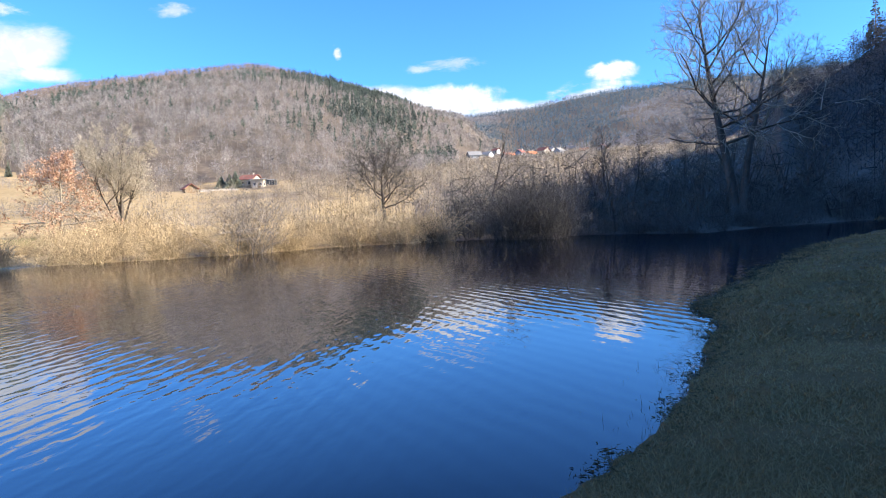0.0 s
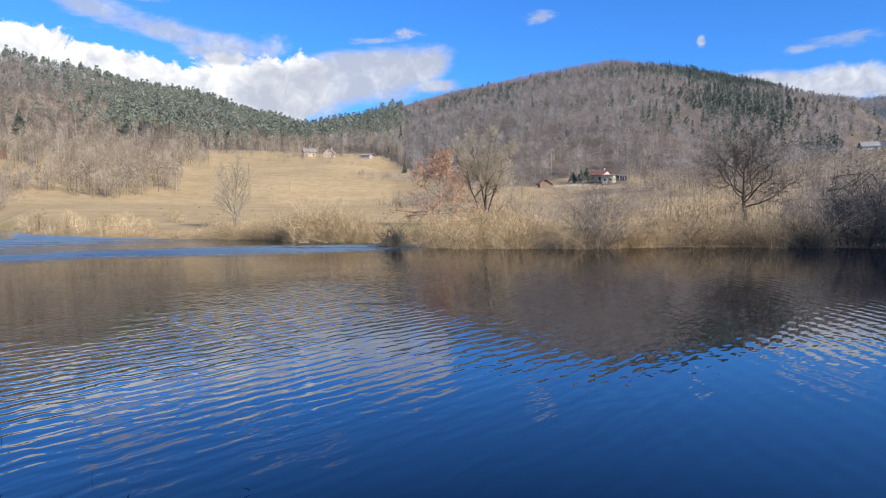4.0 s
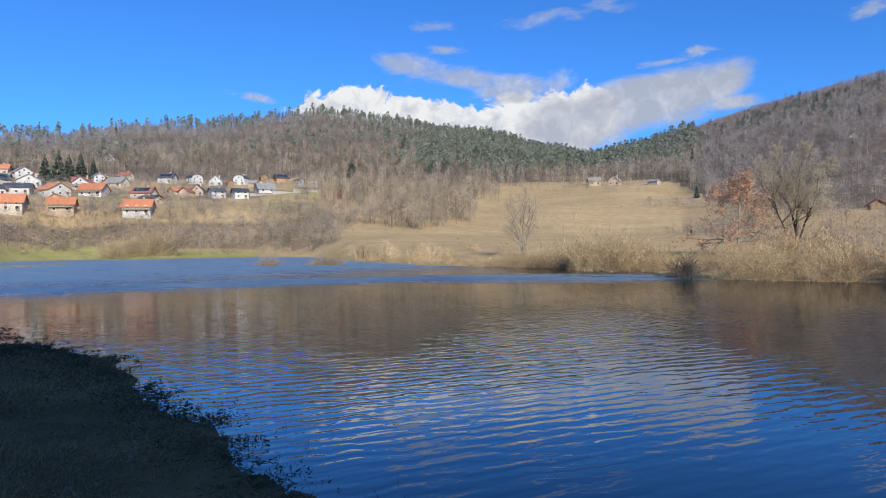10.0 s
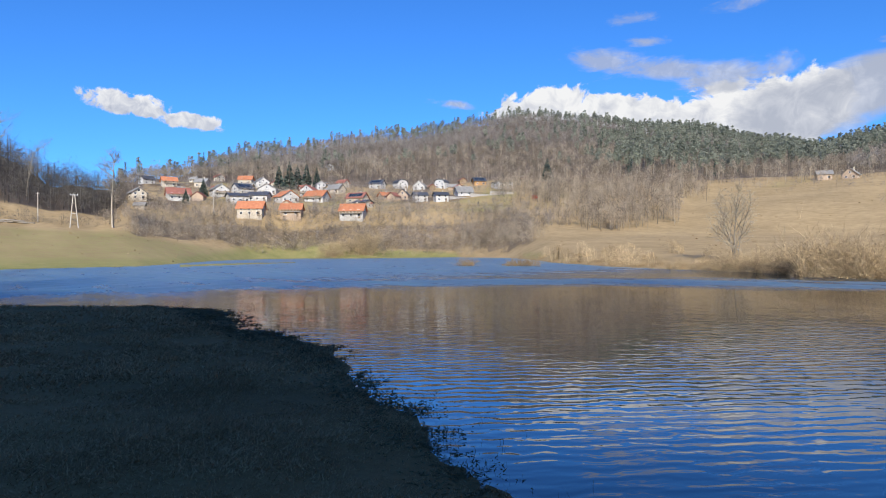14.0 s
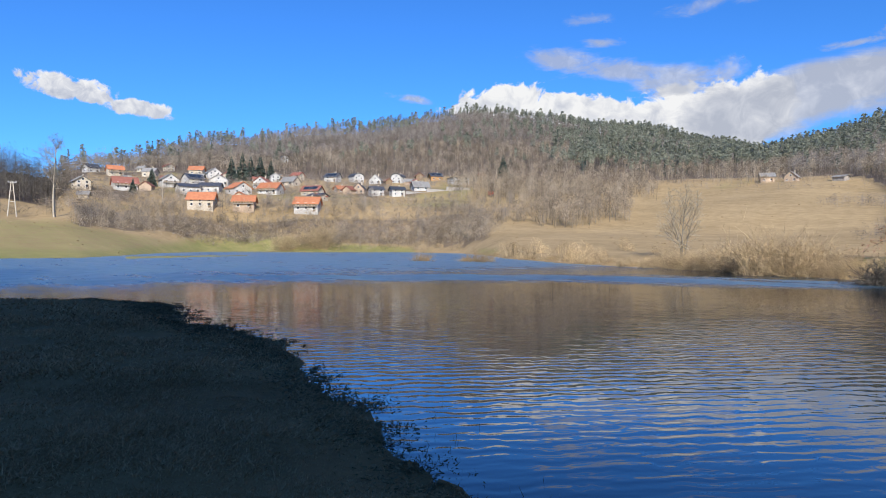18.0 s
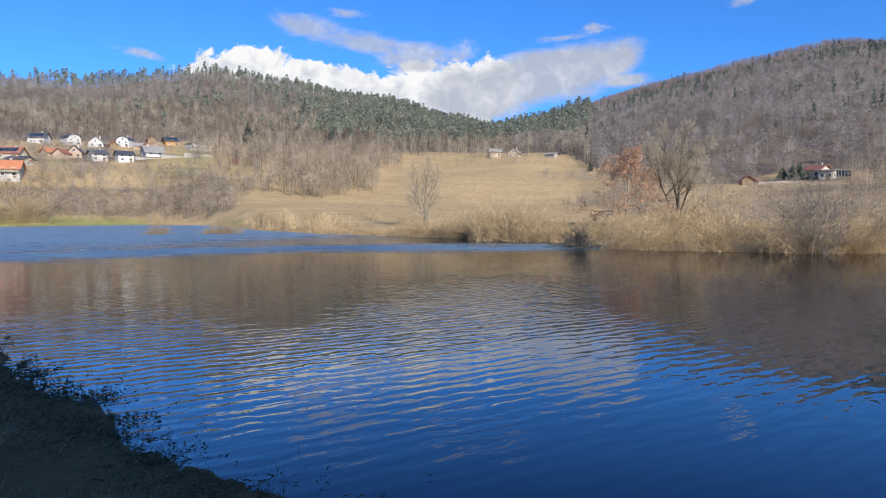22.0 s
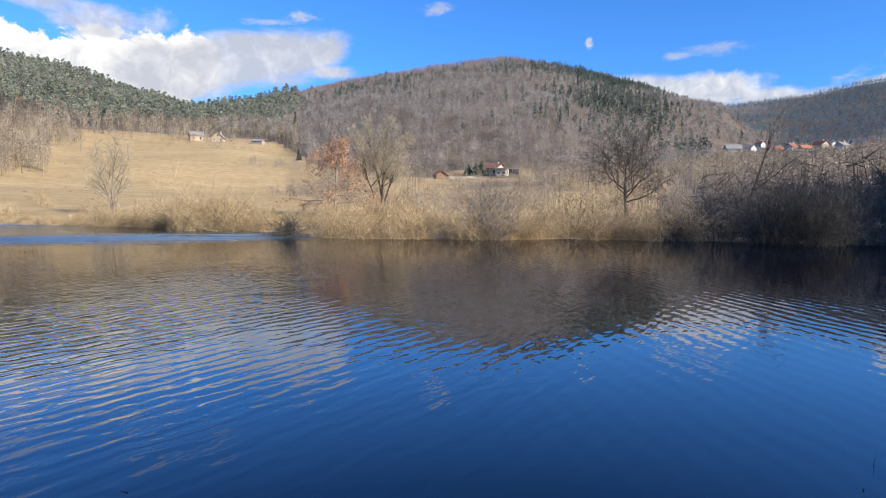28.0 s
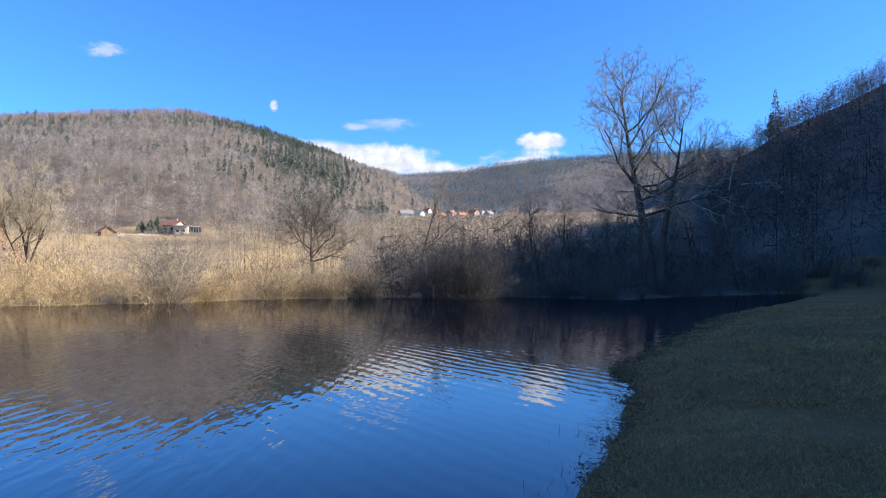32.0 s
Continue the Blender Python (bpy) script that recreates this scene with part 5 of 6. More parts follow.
def window(parent, x, y, z, w, h, axis):
    """A framed pane on the front (axis y) or on a side (axis x)."""
    t = 0.05
    if axis == "y":
        f = solid("window", *boxes((x - w / 2, x + w / 2, y - t, y + t, z, z + h), (x - w / 2 - 0.08, x + w / 2 + 0.08, y - 0.14, y, z - 0.07, z)), frame_white, parent)
        solid("pane", *boxes((x - w / 2 + 0.09, x + w / 2 - 0.09, y - t - 0.012, y - t + 0.02, z + 0.09, z + h - 0.09)), glass, f)
    else:
        s = 1 if x > 0 else -1
        f = solid("window", *boxes((x - t, x + t, y - w / 2, y + w / 2, z, z + h)), frame_white, parent)
        solid("pane", *boxes((min(x + s * (t - 0.02), x + s * (t + 0.012)), max(x + s * (t - 0.02), x + s * (t + 0.012)), y - w / 2 + 0.09, y + w / 2 - 0.09, z + 0.09, z + h - 0.09)), glass, f)


def house(deg, r, w, wall, roof, label, gable=False, d=None, h=4.8, pitch=0.62, face=0.0, balcony=False, arch=False, solar=False, name="house", windows=True, chimney=True):
    """A house whose front looks towards the lake. gable: the gable end is the front. arch: a rounded roof."""
    w, h, pitch = w * 0.80, h * 0.66, pitch * (1.0 if pitch < 0.3 else 1.12)
    d = d or w * 0.85
    if not face and name == "house":
        face = random.choice((-38, -26, -14, 16, 30))
    x, y = polar(deg, r)
    root = new(name)
    root.matrix_basis = pose(x, y, float(ground(x, y)), 0, 0, deg + face)
    W, D, low = w / 2, d / 2, -2.2
    half = W if gable else D
    rise = half * pitch
    ridge = h + rise
    # outline of the end wall: distance from the ridge line, height
    if arch:
        line = [(half * math.cos(a), h + rise * math.sin(a)) for a in np.linspace(0, math.pi, 9)]
    else:
        line = [(half, h), (0, ridge), (-half, h)]
    prof = [(half, low)] + line + [(-half, low)]
    n = len(prof)
    ends = (-D, D) if gable else (-W, W)
    V = [((p, e, z) if gable else (e, p, z)) for e in ends for p, z in prof]
    F = [tuple(range(n)), tuple(range(2 * n - 1, n - 1, -1))] + [(i, (i + 1) % n, n + (i + 1) % n, n + i) for i in range(n)]
    solid("wall", V, F, wall, root)
    # roof: a shell over the end outline, wider than the walls
    t, over = 0.18, 0.7
    inner = [(p * 1.0, z) for p, z in line]
    k0, k1 = inner[0], inner[-1]
    if not arch:
        inner[0] = (k0[0] + over, k0[1] - over * pitch)
        inner[-1] = (k1[0] - over, k1[1] - over * pitch)
    outer = [(p * (1.02 if arch else 1.0), z + t) for p, z in inner]
    ring = [(p, z + 0.01) for p, z in inner] + outer[::-1]
    n = len(ring)
    ends = (ends[0] - over, ends[1] + over)
    V = [((p, e, z) if gable else (e, p, z)) for e in ends for p, z in ring]
    m = len(inner)
    F = [(i, (i + 1) % n, n + (i + 1) % n, n + i) for i in range(n)]
    F += [(i, n - 1 - i, n - 2 - i, i + 1) for i in range(m - 1)] + [(n + i, n + i + 1, 2 * n - 2 - i, 2 * n - 1 - i) for i in range(m - 1)]
    top = solid("roof", V, F, roof, root)
    if solar and not gable:
        a, q = 0.25 * half, 0.85 * half
        V = [(-W * 0.8, -a, ridge - a * pitch + t + 0.05), (W * 0.8, -a, ridge - a * pitch + t + 0.05), (W * 0.8, -q, ridge - q * pitch + t + 0.05), (-W * 0.8, -q, ridge - q * pitch + t + 0.05)]
        V += [(vx, vy, vz + 0.06) for vx, vy, vz in V]
        solid("solar_panel", V, [tuple(f) for f in BOX], glass, top, "blue-black solar panel")
    if chimney:
        cx = W * 0.35
        base = h + rise * 0.5
        solid("chimney", *boxes((cx - 0.28, cx + 0.28, 0.3, 0.86, base, ridge + 0.8), (cx - 0.36, cx + 0.36, 0.22, 0.94, ridge + 0.8, ridge + 0.9)), plaster_cream, root)
    if windows:
        cols = max(2, int(w / 3.2))
        for level in range(2 if h > 2.9 else 1):
            for c in range(cols):
                wx = -W + w * (c + 0.5) / cols
                window(root, wx, -D, 0.35 + 1.75 * level, 1.1, 1.05, "y")
        if gable and rise > 2:
            window(root, 0, -D, h + 0.35, 1.0, 1.1, "y")
        for level in range(2 if h > 2.9 else 1):
            for s in (-1, 1):
                window(root, s * W, 0.0, 0.35 + 1.75 * level, 1.1, 1.05, "x")
        solid("door", *boxes((W - 1.9, W - 0.9, -D - 0.06, -D + 0.02, -0.5, 1.5)), timber, root)
    if balcony:
        b = solid("balcony", *boxes((-W * 0.95, W * 0.95, -D - 1.2, -D, 1.55, 1.72)), concrete, root)
        for k in range(int(w / 0.6)):
            bx = -W * 0.95 + (k + 0.3) * 0.6
            solid("rail_board", *boxes((bx, bx + 0.38, -D - 1.2, -D - 1.14, 1.72, 2.55)), timber, b)
    return tagged(root, label, "house", group="village houses")


P, C, K = plaster_white, plaster_cream, brick_wall
house(69.96, 273, 12.4, C, roof_orange, "unplastered house with an orange tile roof below the village", h=4.6, balcony=False, face=-12)
house(66.5, 272, 10.4, K, roof_orange, "brown-walled house with orange roof and wooden balcony", h=4.2, balcony=True, face=-10)
house(61.1, 269, 12.2, P, roof_orange, "white house with a bright orange tile roof and balcony", h=4.4, balcony=True, face=-12)
house(60.7, 322, 11.3, C, roof_red, "house with a dull red roof carrying solar panels", h=3.6, solar=True)
house(76.6, 410, 10.0, C, roof_orange, "large house with an orange roof high in the village", h=5.0, balcony=True, face=10)
house(75.9, 343, 13.2, P, roof_red, "long white house with a red roof", h=4.4, balcony=True, face=8)
house(78.3, 430, 9.0, P, roof_dark, "white house with a dark roof at the wood's edge", h=4.5)
house(74.6, 440, 6.0, C, roof_grey, "small yellow house at the upper village edge", h=3.2)
house(72.6, 353, 10.5, P, roof_grey, "white gabled house with balcony rows", gable=True, h=5.2, balcony=True)
house(70.7, 367, 11.6, P, roof_dark, "white house with a dark solar roof", h=4.6, solar=True)
house(71.1, 326, 12.0, P, roof_dark, "white modern house with a dark roof", h=4.2, pitch=0.35)
house(69.3, 328, 12.0, P, roof_dark, "white house with a shallow anthracite roof", h=4.2, pitch=0.4)
house(70.4, 424, 10.4, C, roof_orange, "cream house with an orange roof", h=4.4)
house(69.1, 410, 10.8, P, roof_grey, "white house under a grey roof", gable=True, h=4.4)
house(68.5, 366, 13.0, P, roof_grey, "broad white gabled house with a grey roof", gable=True, h=3.8, pitch=0.5)
house(67.0, 324, 12.0, P, roof_orange, "white gabled house with an orange roof", gable=True, h=3.8, pitch=0.55)
house(65.0, 361, 10.0, P, roof_red, "tall white gabled house with a red roof", gable=True, h=5.2, balcony=True)
house(64.3, 327, 12.5, P, roof_orange, "white house with an orange roof and two gables", h=4.0, balcony=True)
house(62.6, 378, 10.8, C, roof_grey, "house with a broad weathered grey roof", h=3.2, pitch=0.7)
house(62.0, 409, 8.0, C, roof_red, "small beige house with a brown roof", h=4.6)
house(64.0, 392, 7.0, P, roof_grey, "small white house between garden conifers", gable=True)
house(66.9, 428, 7.0, C, roof_grey, "small grey-roofed house by dark conifers", gable=True)
house(72.6, 455, 7.0, C, roof_red, "pinkish house high in the village", gable=True)
house(63.2, 500, 7.0, P, roof_grey, "small white house alone in the wood", gable=True)
house(58.9, 404, 10.6, P, roof_dark, "white house with a dark solar roof at the terrace", h=4.6, solar=True)
house(56.8, 410, 9.6, P, roof_dark, "white house with a rounded dark roof", gable=True, arch=True, h=4.6)
house(56.5, 340, 7.4, brick_wall, roof_dark, "narrow gabled house with half orange walls", gable=True, h=3.6, pitch=0.9)
house(55.0, 402, 9.6, P, roof_grey, "white gabled house with a steep grey roof", gable=True, h=3.2, pitch=0.8)
house(55.0, 324, 8.4, P, roof_dark, "white cube house with an anthracite roof", h=4.8, pitch=0.5)
house(53.1, 322, 8.4, P, roof_dark, "white cube house with an anthracite roof", h=4.8, pitch=0.5)
house(53.0, 408, 9.2, P, roof_dark, "white house with a high rounded dark roof", gable=True, arch=True, h=5.2)
house(51.0, 352, 11.0, P, roof_grey, "low white house with a broad grey roof", h=2.8, pitch=0.75)
house(49.6, 413, 9.8, timber_warm, roof_dark, "honey-coloured timber house with a solar roof", h=4.0, solar=True)
house(47.5, 388, 13.0, P, roof_grey, "long white flat-roofed house", h=4.6, pitch=0.06, chimney=False)
house(46.2, 412, 6.6, C, roof_grey, "beige annex with a flat pale roof", h=5.0, pitch=0.1, chimney=False)
house(51.1, 424, 6.0, timber, roof_red, "brown wooden shed behind the village", gable=True, h=2.8, windows=False, chimney=False)
house(45.4, 428, 4.4, timber, roof_red, "small brown hut at the wood's edge", h=2.4, windows=False, chimney=False)
house(79.0, 325, 8.2, C, roof_grey, "pale house half hidden by trees", gable=True, h=4.6)
house(78.8, 290, 4.4, C, roof_grey, "small yellow outbuilding under trees", h=2.6, windows=False, chimney=False)
house(74.0, 408, 9.0, C, roof_grey, "grey-roofed house on the upper lane", h=4.2)
house(67.9, 402, 9.0, C, roof_red, "cream house with a brick-red roof", gable=True, h=4.2)
house(60.2, 300, 9.0, C, roof_dark, "low house with a dark roof behind the orange one", h=3.4, pitch=0.35)
house(58.2, 345, 7.5, K, roof_orange, "small unplastered house with an orange roof", h=2.8)
for h_ob, lab in ((house(21.5, 404, 8.8, K, roof_grey, "old stone barn with a grey roof on the meadow's top", h=4.2, face=10), ""),
                  (house(19.7, 402, 8.6, K, roof_grey, "old barn with a pale gable on the meadow's top", gable=True, h=3.6, pitch=0.8, face=-14), ""),
                  (house(16.4, 372, 7.2, stone, roof_grey, "low stone shed on the meadow", h=2.2, pitch=0.3, windows=False, chimney=False), "")):
    h_ob["group"] = "barns on the meadow"
house(-4.6, 243, 7.4, C, roof_red, "house with a dull red roof in a hillside clearing", h=3.6, pitch=0.5)["group"] = "hillside farm"
house(-5.3, 236, 5.0, C, roof_grey, "white block-like annex in front of the red-roofed house", h=3.9, pitch=0.12, chimney=False)["group"] = "hillside farm"
house(0.35, 214, 4.6, timber, roof_red, "small wooden shed with a red-brown roof on the slope", gable=True, h=2.0, windows=False, chimney=False)["group"] = "hillside farm"
far_count = 0
for a in ((-24.6, 506, 15.0, P, roof_grey, "long low white building in the far hamlet", False), (-27.5, 512, 10.0, P, roof_red, "white house with a red roof in the far hamlet", True),
          (-27.9, 420, 6.6, K, roof_orange, "small orange-walled house in the valley", False), (-30.8, 520, 13.0, C, roof_red, "house with a pinkish roof in the far hamlet", False),
          (-32.2, 516, 8.5, P, roof_grey, "white house in the far hamlet", True), (-33.2, 518, 10.5, P, roof_dark, "white house with a dark roof in the far hamlet", False),
          (-25.8, 508, 12.0, P, roof_grey, "white retaining building in the far hamlet", False), (-36.0, 520, 10.0, C, roof_red, "far house with a red roof", True),
          (-26.6, 530, 9.0, P, roof_red, "white house with a red roof in the far hamlet", False), (-28.8, 515, 10.0, P, roof_red, "white house with a red roof in the far hamlet", True), (-29.8, 525, 9.0, C, roof_orange, "cream house in the far hamlet", False),
          (-31.5, 540, 10.0, P, roof_grey, "white house in the far hamlet", False), (-34.4, 525, 9.5, P, roof_red, "white house with a red roof in the far hamlet", False)):
    far_count += 1
    house(a[0], a[1] - 38 * (far_count % 3), a[2] * 0.75, a[3], a[4], a[5], gable=a[6], h=3.8)["group"] = "far hamlet houses"

for k in range(16):
    deg, r = 50 + 27 * (k + random.random()) / 16, random.choice((300, 338, 386, 396))
    house(deg, r, random.uniform(4.5, 7.5), random.choice((C, K, timber)), random.choice((roof_red, roof_grey, roof_orange)), "small garden outbuilding among the village houses", gable=k % 2 == 0, h=3.2, windows=False, chimney=False, face=random.choice((-40, -20, 20, 35)))["group"] = "garden outbuildings"

for a0, a1, r in ((-0.4, -1.9, 216), (-1.9, -3.6, 224)):
    x0, y0 = polar(a0, r)
    x1, y1 = polar(a1, r + 4)
    length = math.hypot(x1 - x0, y1 - y0)
    z = float(max(ground(x0, y0), ground(x1, y1)))
    wall = solid("garden_wall", *boxes((0, length, -0.2, 0.2, -1.5, 0.3), (-0.05, length + 0.05, -0.25, 0.25, 0.3, 0.4)), stone)
    wall.matrix_basis = pose(x0, y0, z, 0, 0, math.degrees(math.atan2(y1 - y0, x1 - x0)))
    tagged(wall, "low pale stone garden wall below the farm", "wall", group="garden walls")

# greenhouse beside the farm
x, y = polar(-6.3, 240)
green_house = new("greenhouse")
green_house.matrix_basis = pose(x, y, float(ground(x, y)), 0, 0, -6.3) @ Matrix.Diagonal((0.75, 0.75, 0.8, 1))
solid("frame", *boxes(*[(-2.9 + k * 1.16 - 0.05, -2.9 + k * 1.16 + 0.05, -1.5, -1.4, -0.6, 2.3) for k in range(6)], (-2.9, 2.9, -1.5, -1.4, 2.3, 2.4), (-2.9, 2.9, -1.5, 1.6, 2.4, 2.48)), metal_grey, green_house)
for k in range(5):
    solid("pane", *boxes((-2.83 + k * 1.16, -1.8 + k * 1.16, -1.46, -1.44, -0.5, 2.28)), glass, green_house)
tagged(green_house, "glazed lean-to greenhouse beside the white annex", "greenhouse")

# retaining wall of the new terrace in the village
for a0, a1, r0, r1, h in ((52.3, 50.4, 332, 340, 1.6), (50.4, 48.6, 340, 350, 2.0), (48.6, 46.4, 350, 358, 2.4)):
    x0, y0 = polar(a0, r0)
    x1, y1 = polar(a1, r1)
    z = float(min(ground(x0, y0), ground(x1, y1)))
    length = math.hypot(x1 - x0, y1 - y0)
    wall = solid("retaining_wall", *boxes((0, length, -0.2, 0.2, -1.5, h), (-0.05, length + 0.05, -0.28, 0.28, h, h + 0.12)), concrete)
    wall.matrix_basis = pose(x0, y0, z, 0, 0, math.degrees(math.atan2(y1 - y0, x1 - x0)))
    tagged(wall, "pale concrete retaining wall below the village houses", "wall", group="retaining walls")

# small red site hut
x, y = polar(44.5, 334)
hut = new("site_hut")
hut.matrix_basis = pose(x, y, float(ground(x, y)), 0, 0, 44)
solid("body", *boxes((-1.4, 1.4, -1.1, 1.1, 0.2, 2.3)), red_paint, hut)
solid("roof", *boxes((-1.6, 1.6, -1.3, 1.3, 2.3, 2.42)), metal_grey, hut)
for sx in (-1, 1):
    solid("wheel", *boxes((sx * 0.9 - 0.3, sx * 0.9 + 0.3, -1.15, -0.95, -0.1, 0.5)), roof_dark, hut)
tagged(hut, "small red site hut on wheels on the meadow", "hut")


# poles
def post(name, x, y, z0, z1, r0, r1, parent, lean=0.0, dx=0.0, mat=None):
    V, T = [], []
    for k in range(8):
        a = k * math.pi / 4
        V.append((x + r0 * math.cos(a), y + r0 * math.sin(a), z0))
    for k in range(8):
        a = k * math.pi / 4
        V.append((x + dx + r1 * math.cos(a), y + r1 * math.sin(a), z1))
    F = [(k, (k + 1) % 8, 8 + (k + 1) % 8, 8 + k) for k in range(8)] + [tuple(range(8, 16)), tuple(range(7, -1, -1))]
    return solid(name, V, F, mat or pole_wood, parent)


x, y = polar(83.5, 218)
frame_pole = new("power_pole")
frame_pole.matrix_basis = pose(x, y, float(ground(x, y)), 0, 0, 83.5)
post("leg", -1.15, 0, -0.8, 10.0, 0.17, 0.13, frame_pole, dx=0.95)
post("leg", 1.15, 0, -0.8, 10.0, 0.17, 0.13, frame_pole, dx=-0.95)
solid("brace", *boxes((-0.75, 0.75, -0.08, 0.08, 4.2, 4.4)), pole_wood, frame_pole)
solid("brace", *boxes((-0.45, 0.45, -0.08, 0.08, 7.3, 7.45)), pole_wood, frame_pole)
solid("crossarm", *boxes((-1.1, 1.1, -0.09, 0.09, 9.75, 9.95)), metal_grey, frame_pole)
for k in (-0.95, 0.0, 0.95):
    post("insulator", k, 0, 9.95, 10.3, 0.07, 0.05, frame_pole, mat=frame_white)
tagged(frame_pole, "wooden A-frame power pole on the meadow", "power pole")
for deg, r, h in ((85.9, 229, 9.5), (73.1, 292, 8.0), (55.6, 340, 7.0)):
    x, y = polar(deg, r)
    p = new("utility_pole")
    p.matrix_basis = pose(x, y, float(ground(x, y)), 0, 0, deg)
    post("shaft", 0, 0, -0.8, h, 0.15, 0.10, p)
    solid("crossarm", *boxes((-0.5, 0.5, -0.06, 0.06, h - 0.5, h - 0.36)), pole_wood, p)
    tagged(p, "slim grey wooden utility pole", "utility pole", group="utility poles")

# stacked logs along the foot of the left wood
for k in range(26):
    deg = 86.4 + 6.8 * (k + random.random()) / 26
    r = 224 + random.uniform(-2, 2)
    x, y = polar(deg, r)
    log = post("log", 0, 0, -1.6, 1.6, 0.28, 0.24, None, mat=bark_pale)
    log.matrix_basis = pose(x, y, float(ground(x, y)) + 0.2 + 0.3 * (k % 3), 0, 90, deg + random.uniform(-30, 30))
    tagged(log, "cut log lying at the foot of the wood", "log", group="logs at the wood's foot")
# pale rocks in the hillside wood
for k in range(7):
    deg, r = 1.55 + random.uniform(-0.5, 0.5), 415 + random.uniform(-6, 6)
    x, y = polar(deg, r)
    me = bpy.data.meshes.new("rock")
    bm = bmesh.new()
    bmesh.ops.create_icosphere(bm, subdivisions=2, radius=1.0)
    for v in bm.verts:
        v.co *= 1 + 0.35 * noise.noise(v.co * 1.3 + Vector((k, 0, 0)))
    bm.to_mesh(me), bm.free()
    me.materials.append(stone)
    rock = new("rock", me)
    rock.matrix_basis = pose(x, y, float(ground(x, y)) + 0.6, 0, 0, 40 * k) @ Matrix.Diagonal((0.7, 0.6, 1.0, 1))
    tagged(rock, "pale limestone outcrop showing through the wood", "rock", group="limestone outcrop")

# ---- the near bank ----
def turf_blades(a0, a1, bands, seed):
    g = np.random.default_rng(seed)
    P0, P1, Wd = [], [], []
    for r0, r1, dens, h, w in bands:
        c = int(radians(a1 - a0) * (r1 ** 2 - r0 ** 2) / 2 * dens)
        a, r = np.radians(g.uniform(a0, a1, c)), np.sqrt(g.uniform(r0 ** 2, r1 ** 2, c))
        x, y = -r * np.sin(a), r * np.cos(a)
        d = near_line(x) - y
        clump = drift(x, y, 1.1, 4.0, 3)
        keep = (ground(x, y) > 0.01) & (g.random(c) < np.clip(0.9 + 0.25 * clump, 0.5, 1))
        x, y, clump = x[keep], y[keep], clump[keep]
        z = ground(x, y)
        n = len(x)
        p0 = np.stack([x, y, z - 0.01], -1)
        lean = g.normal(0, 0.8, (n, 3)) * np.array([1, 1, 0.5]) + np.array([0.25, 0.1, 0.75])
        P0.append(p0), P1.append(p0 + lean * (h * (0.5 + 0.8 * g.random(n)) * np.clip(1 + 0.5 * clump, 0.4, 1.8))[:, None]), Wd.append(np.full(n, w))
    return slivers(np.concatenate(P0), np.concatenate(P1), np.concatenate(Wd))


near_bands = ((2.6, 5, 7000, 0.036, 0.0036), (5, 9, 3000, 0.042, 0.006), (9, 16, 800, 0.055, 0.012), (16, 34, 180, 0.065, 0.02))
stuff("grass", turf_blades(36, 95, near_bands, 1), grass_blades, "short matted winter grass on the shaded bank", "grass")
stuff("grass", turf_blades(-67, -33, near_bands, 2), lawn_blades, "short grass on the shaded bank beside the lake", "grass")
stuff("grass", turf_blades(-33, 36, ((2.0, 4.4, 1500, 0.055, 0.0035),), 3), grass_blades, "short grass at the water's edge", "grass")


def weed(seed, h, count, wide):
    """A low mound of limp dead leaves and a few stalks, pushed about by the water."""
    g = np.random.default_rng(seed)
    a, out = g.random(count) * 6.283, np.sqrt(g.random(count))
    z = h * (1 - out ** 2) * (0.25 + 0.75 * g.random(count))
    p = np.stack([wide * 1.5 * out * np.cos(a), wide * out * np.sin(a), z - 0.02], -1)
    d = np.stack([np.cos(a), np.sin(a), 0.1 + 0 * a], -1) * 0.7 + g.normal(0, 0.5, (count, 3))
    leaf = slivers(p, p + d * (h * (0.25 + 0.3 * g.random(count)))[:, None], h * (0.05 + 0.07 * g.random(count)))
    few = count // 9
    b = g.random(few) * 6.283
    q = np.stack([wide * np.cos(b) * g.random(few), wide * 0.8 * np.sin(b) * g.random(few), np.full(few, -0.04)], -1)
    stalk = slivers(q, q + np.stack([0.5 * np.cos(b), 0.5 * np.sin(b), 1 + 0 * b], -1) * (h * (0.8 + 0.7 * g.random(few)))[:, None], np.full(few, 0.004))
    thing = new("weed_tuft")
    linked("foliage", *merged(leaf, stalk), weed_blades, thing)
    return tagged(thing, "dark drooping tuft of dead weed at the waterline", "weed", group="weed tufts along the waterline")


models, used = [weed(300 + k, h, c, w) for k, (h, c, w) in enumerate(((0.10, 420, 0.20), (0.08, 360, 0.24), (0.12, 300, 0.14), (0.06, 460, 0.32)))], set()
spots = []
for k in range(170):
    x = random.choice((random.uniform(-9, -3.2), random.uniform(-22, -5), random.uniform(-6.5, -1.5)))
    spots.append((x, float(near_line(x)) + random.gauss(-0.02, 0.18), random.uniform(0.2, 0.6)))
for k in range(60):
    x = random.choice((random.uniform(3.3, 8.5), random.uniform(4, 24), random.uniform(3.0, 6.0)))
    spots.append((x, float(near_line(x)) + random.gauss(0.0, 0.22), random.uniform(0.15, 0.4)))
spots += [(-4.55, 3.5, 0.8), (-4.75, 3.5, 0.9), (-4.35, 3.45, 0.7), (-1.9, 3.6, 0.7), (-2.2, 3.6, 0.8), (4.15, 5.15, 0.5), (4.3, 5.3, 0.4), (5.6, 6.1, 0.4)]
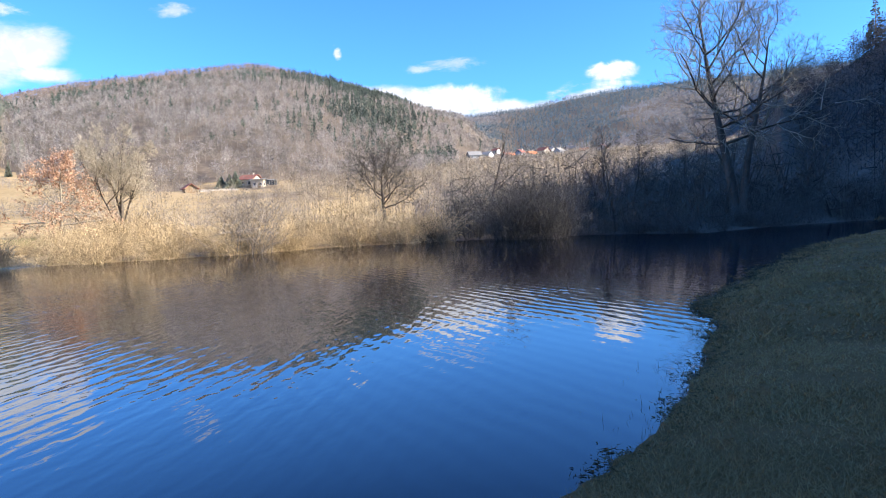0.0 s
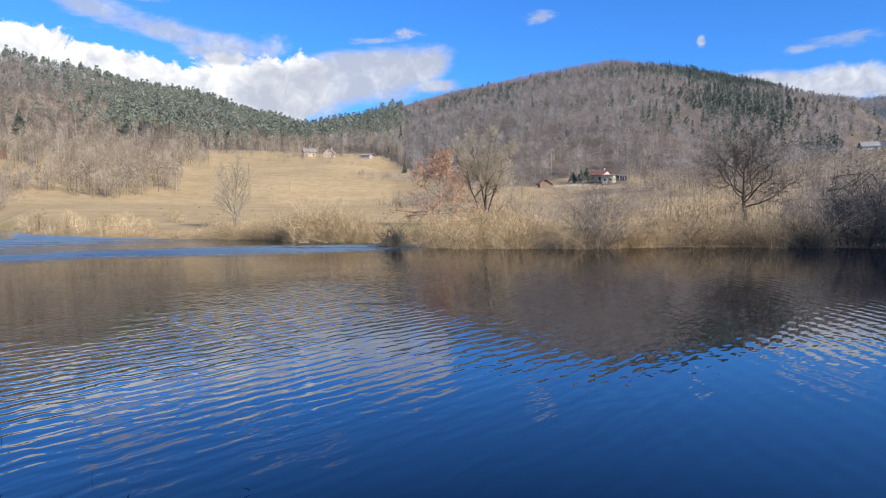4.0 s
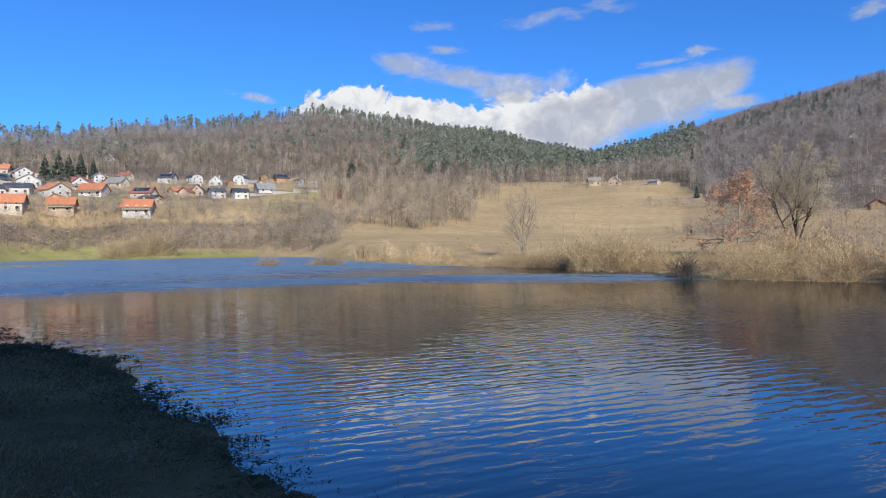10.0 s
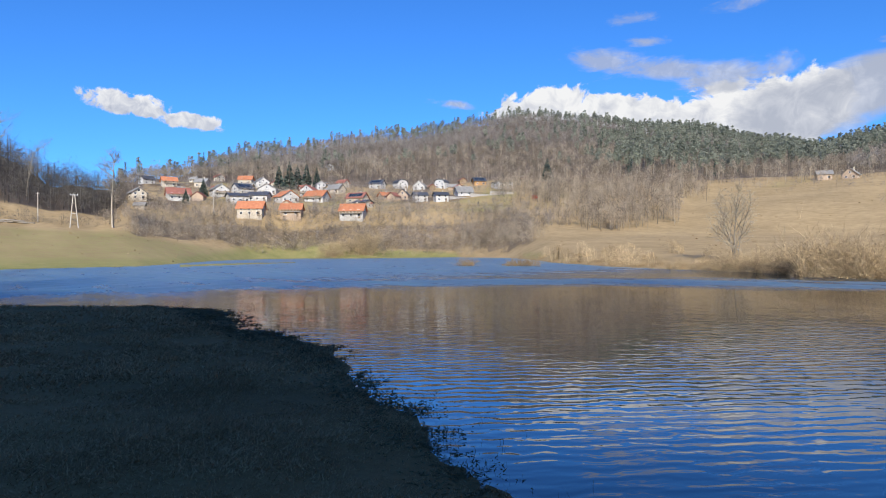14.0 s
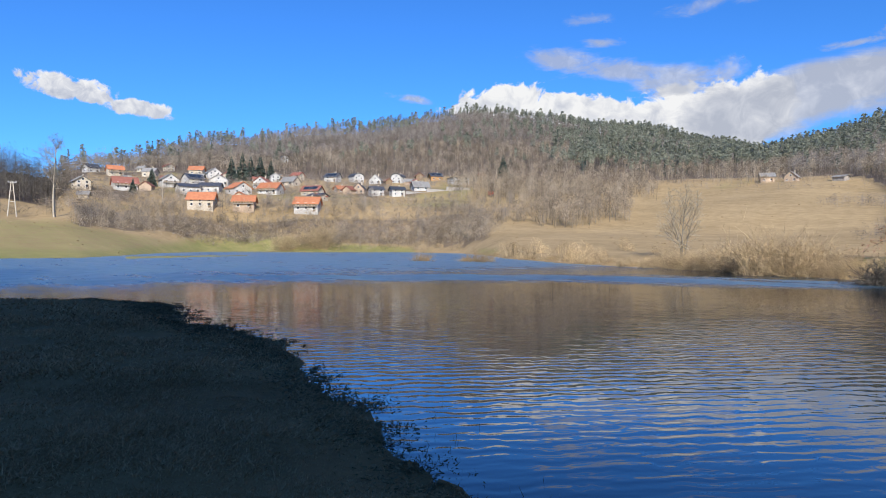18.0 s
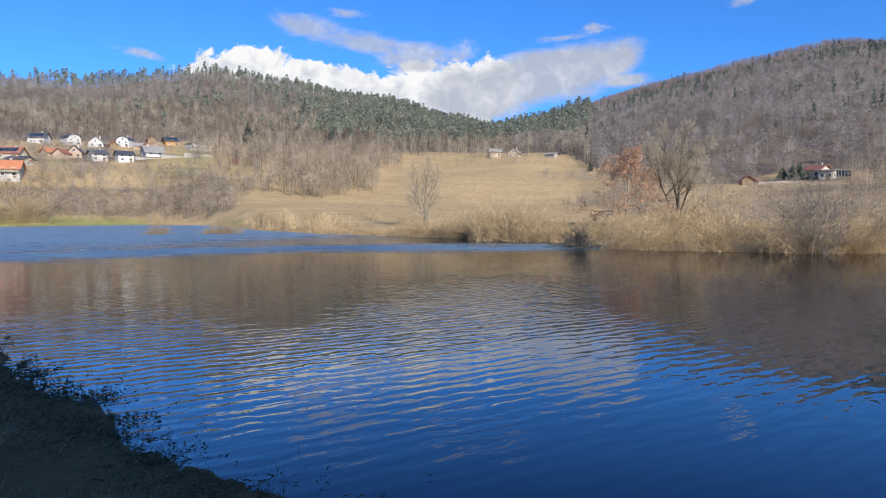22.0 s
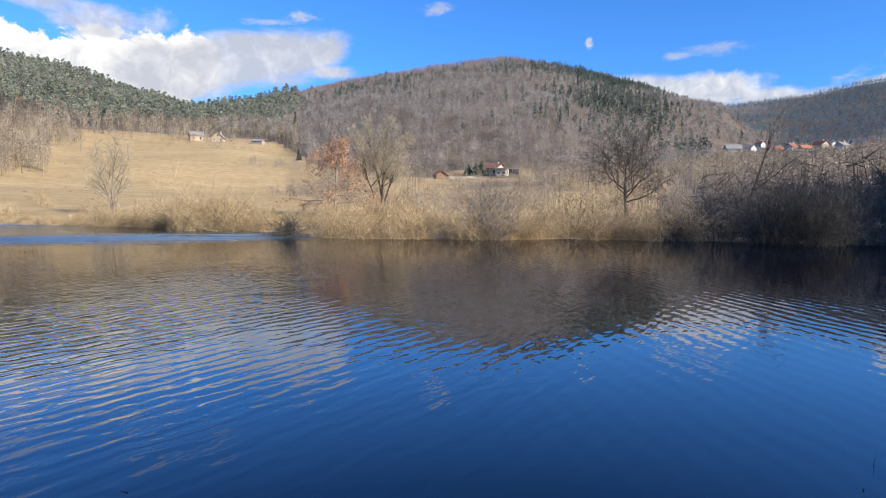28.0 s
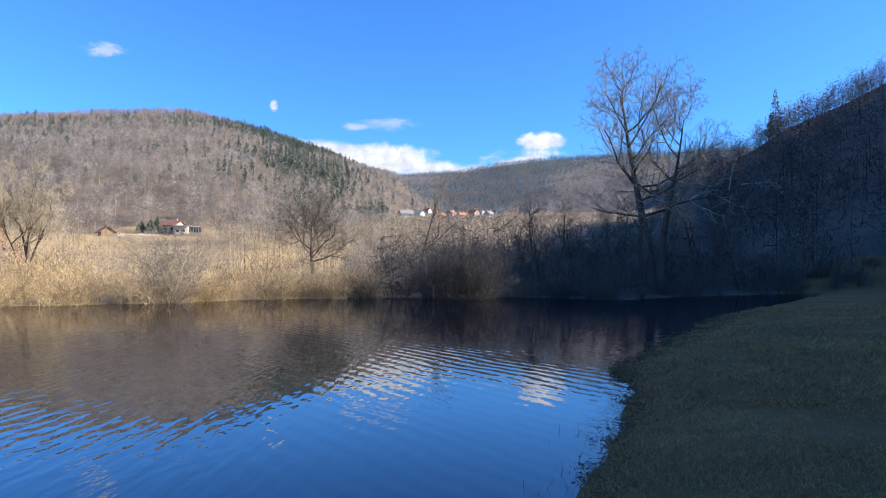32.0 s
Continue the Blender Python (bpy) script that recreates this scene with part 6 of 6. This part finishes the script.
for k, (x, y, s) in enumerate(spots):
    m = models[k % 4]
    at = pose(x, y, max(float(ground(x, y)), -0.03), 0, 0, random.uniform(0, 360)) @ Matrix.Diagonal((s, s, s, 1))
    if m.name in used:
        copy_thing(m, at)
    else:
        used.add(m.name)
        m.matrix_basis = at
# limp dead leaves and flotsam that blur the waterline
def flotsam(x0, x1, count, seed, deep=0.16):
    g = np.random.default_rng(seed)
    x = g.uniform(x0, x1, count)
    y = near_line(x) + g.normal(-0.35, 1.0, count) * deep * (1 + 0.12 * np.hypot(x, near_line(x)))
    keep = drift(x, y, 3.1, 1.0, 3) + 0.35 * g.normal(size=count) - 0.5 * (y - near_line(x)) / deep * 0.3 > -0.1
    x, y = x[keep], y[keep]
    far = 0.6 + np.hypot(x, y) / 9
    high = np.clip(0.3 + 0.45 * drift(x, y, 2.3, 4.0, 2), 0.06, 1) * 0.07
    p = np.stack([x, y, np.maximum(ground(x, y), -0.005) + high * g.random(len(x))], -1)
    d = g.normal(0, 1, (len(x), 3)) * np.array([0.03, 0.03, 0.014])
    return slivers(p, p + d * far[:, None], 0.005 * far * (0.5 + g.random(len(x))))


stuff("flotsam", flotsam(-24, -1.2, 34000, 11), weed_blades, "matted dead leaves and stems washed along the waterline", "weeds")
stuff("flotsam", flotsam(2.4, 22, 12000, 12, 0.1), weed_blades, "matted dead grass washed along the bank's edge", "weeds")
# loose stalks standing in the shallows
c = 300
sx = np.concatenate([rng.uniform(-9, -3, c // 2), rng.uniform(3.2, 8, c // 2)])
sy = near_line(sx) + np.abs(rng.normal(0.15, 0.4, c))
p0 = np.stack([sx, sy, np.full(c, -0.05)], -1)
stuff("stalks", slivers(p0, p0 + (rng.normal(0, 0.3, (c, 3)) + np.array([0, 0, 1])) * rng.uniform(0.05, 0.13, c)[:, None], np.full(c, 0.004)), weed_blades, "thin dead stalks standing in the shallows", "weeds")

# tussocks on the meadows
x, y, a, r = strewn(13, 93, 80, 420, 0.07)
keep = (r > far_shore(a) + 4) & (r < forest_foot(a)) & ((a < 46) | ((a > 66) & (r < belt_foot(a)))) & (drift(x, y * 0.4, 0.06, 1.0, 3) + 0.4 * rng.normal(size=len(x)) > 0.25)
x, y = x[keep], y[keep]
p0 = np.stack([x, y, ground(x, y) - 0.05], -1)
stuff("tussocks", slivers(p0, p0 + rng.normal(0, 0.3, p0.shape) * np.array([1, 1, 0.2]) + np.array([0, 0, 0.12]), rng.uniform(0.12, 0.4, len(x))), reed_dry, "straw-coloured tussocks on the meadows", "grass")
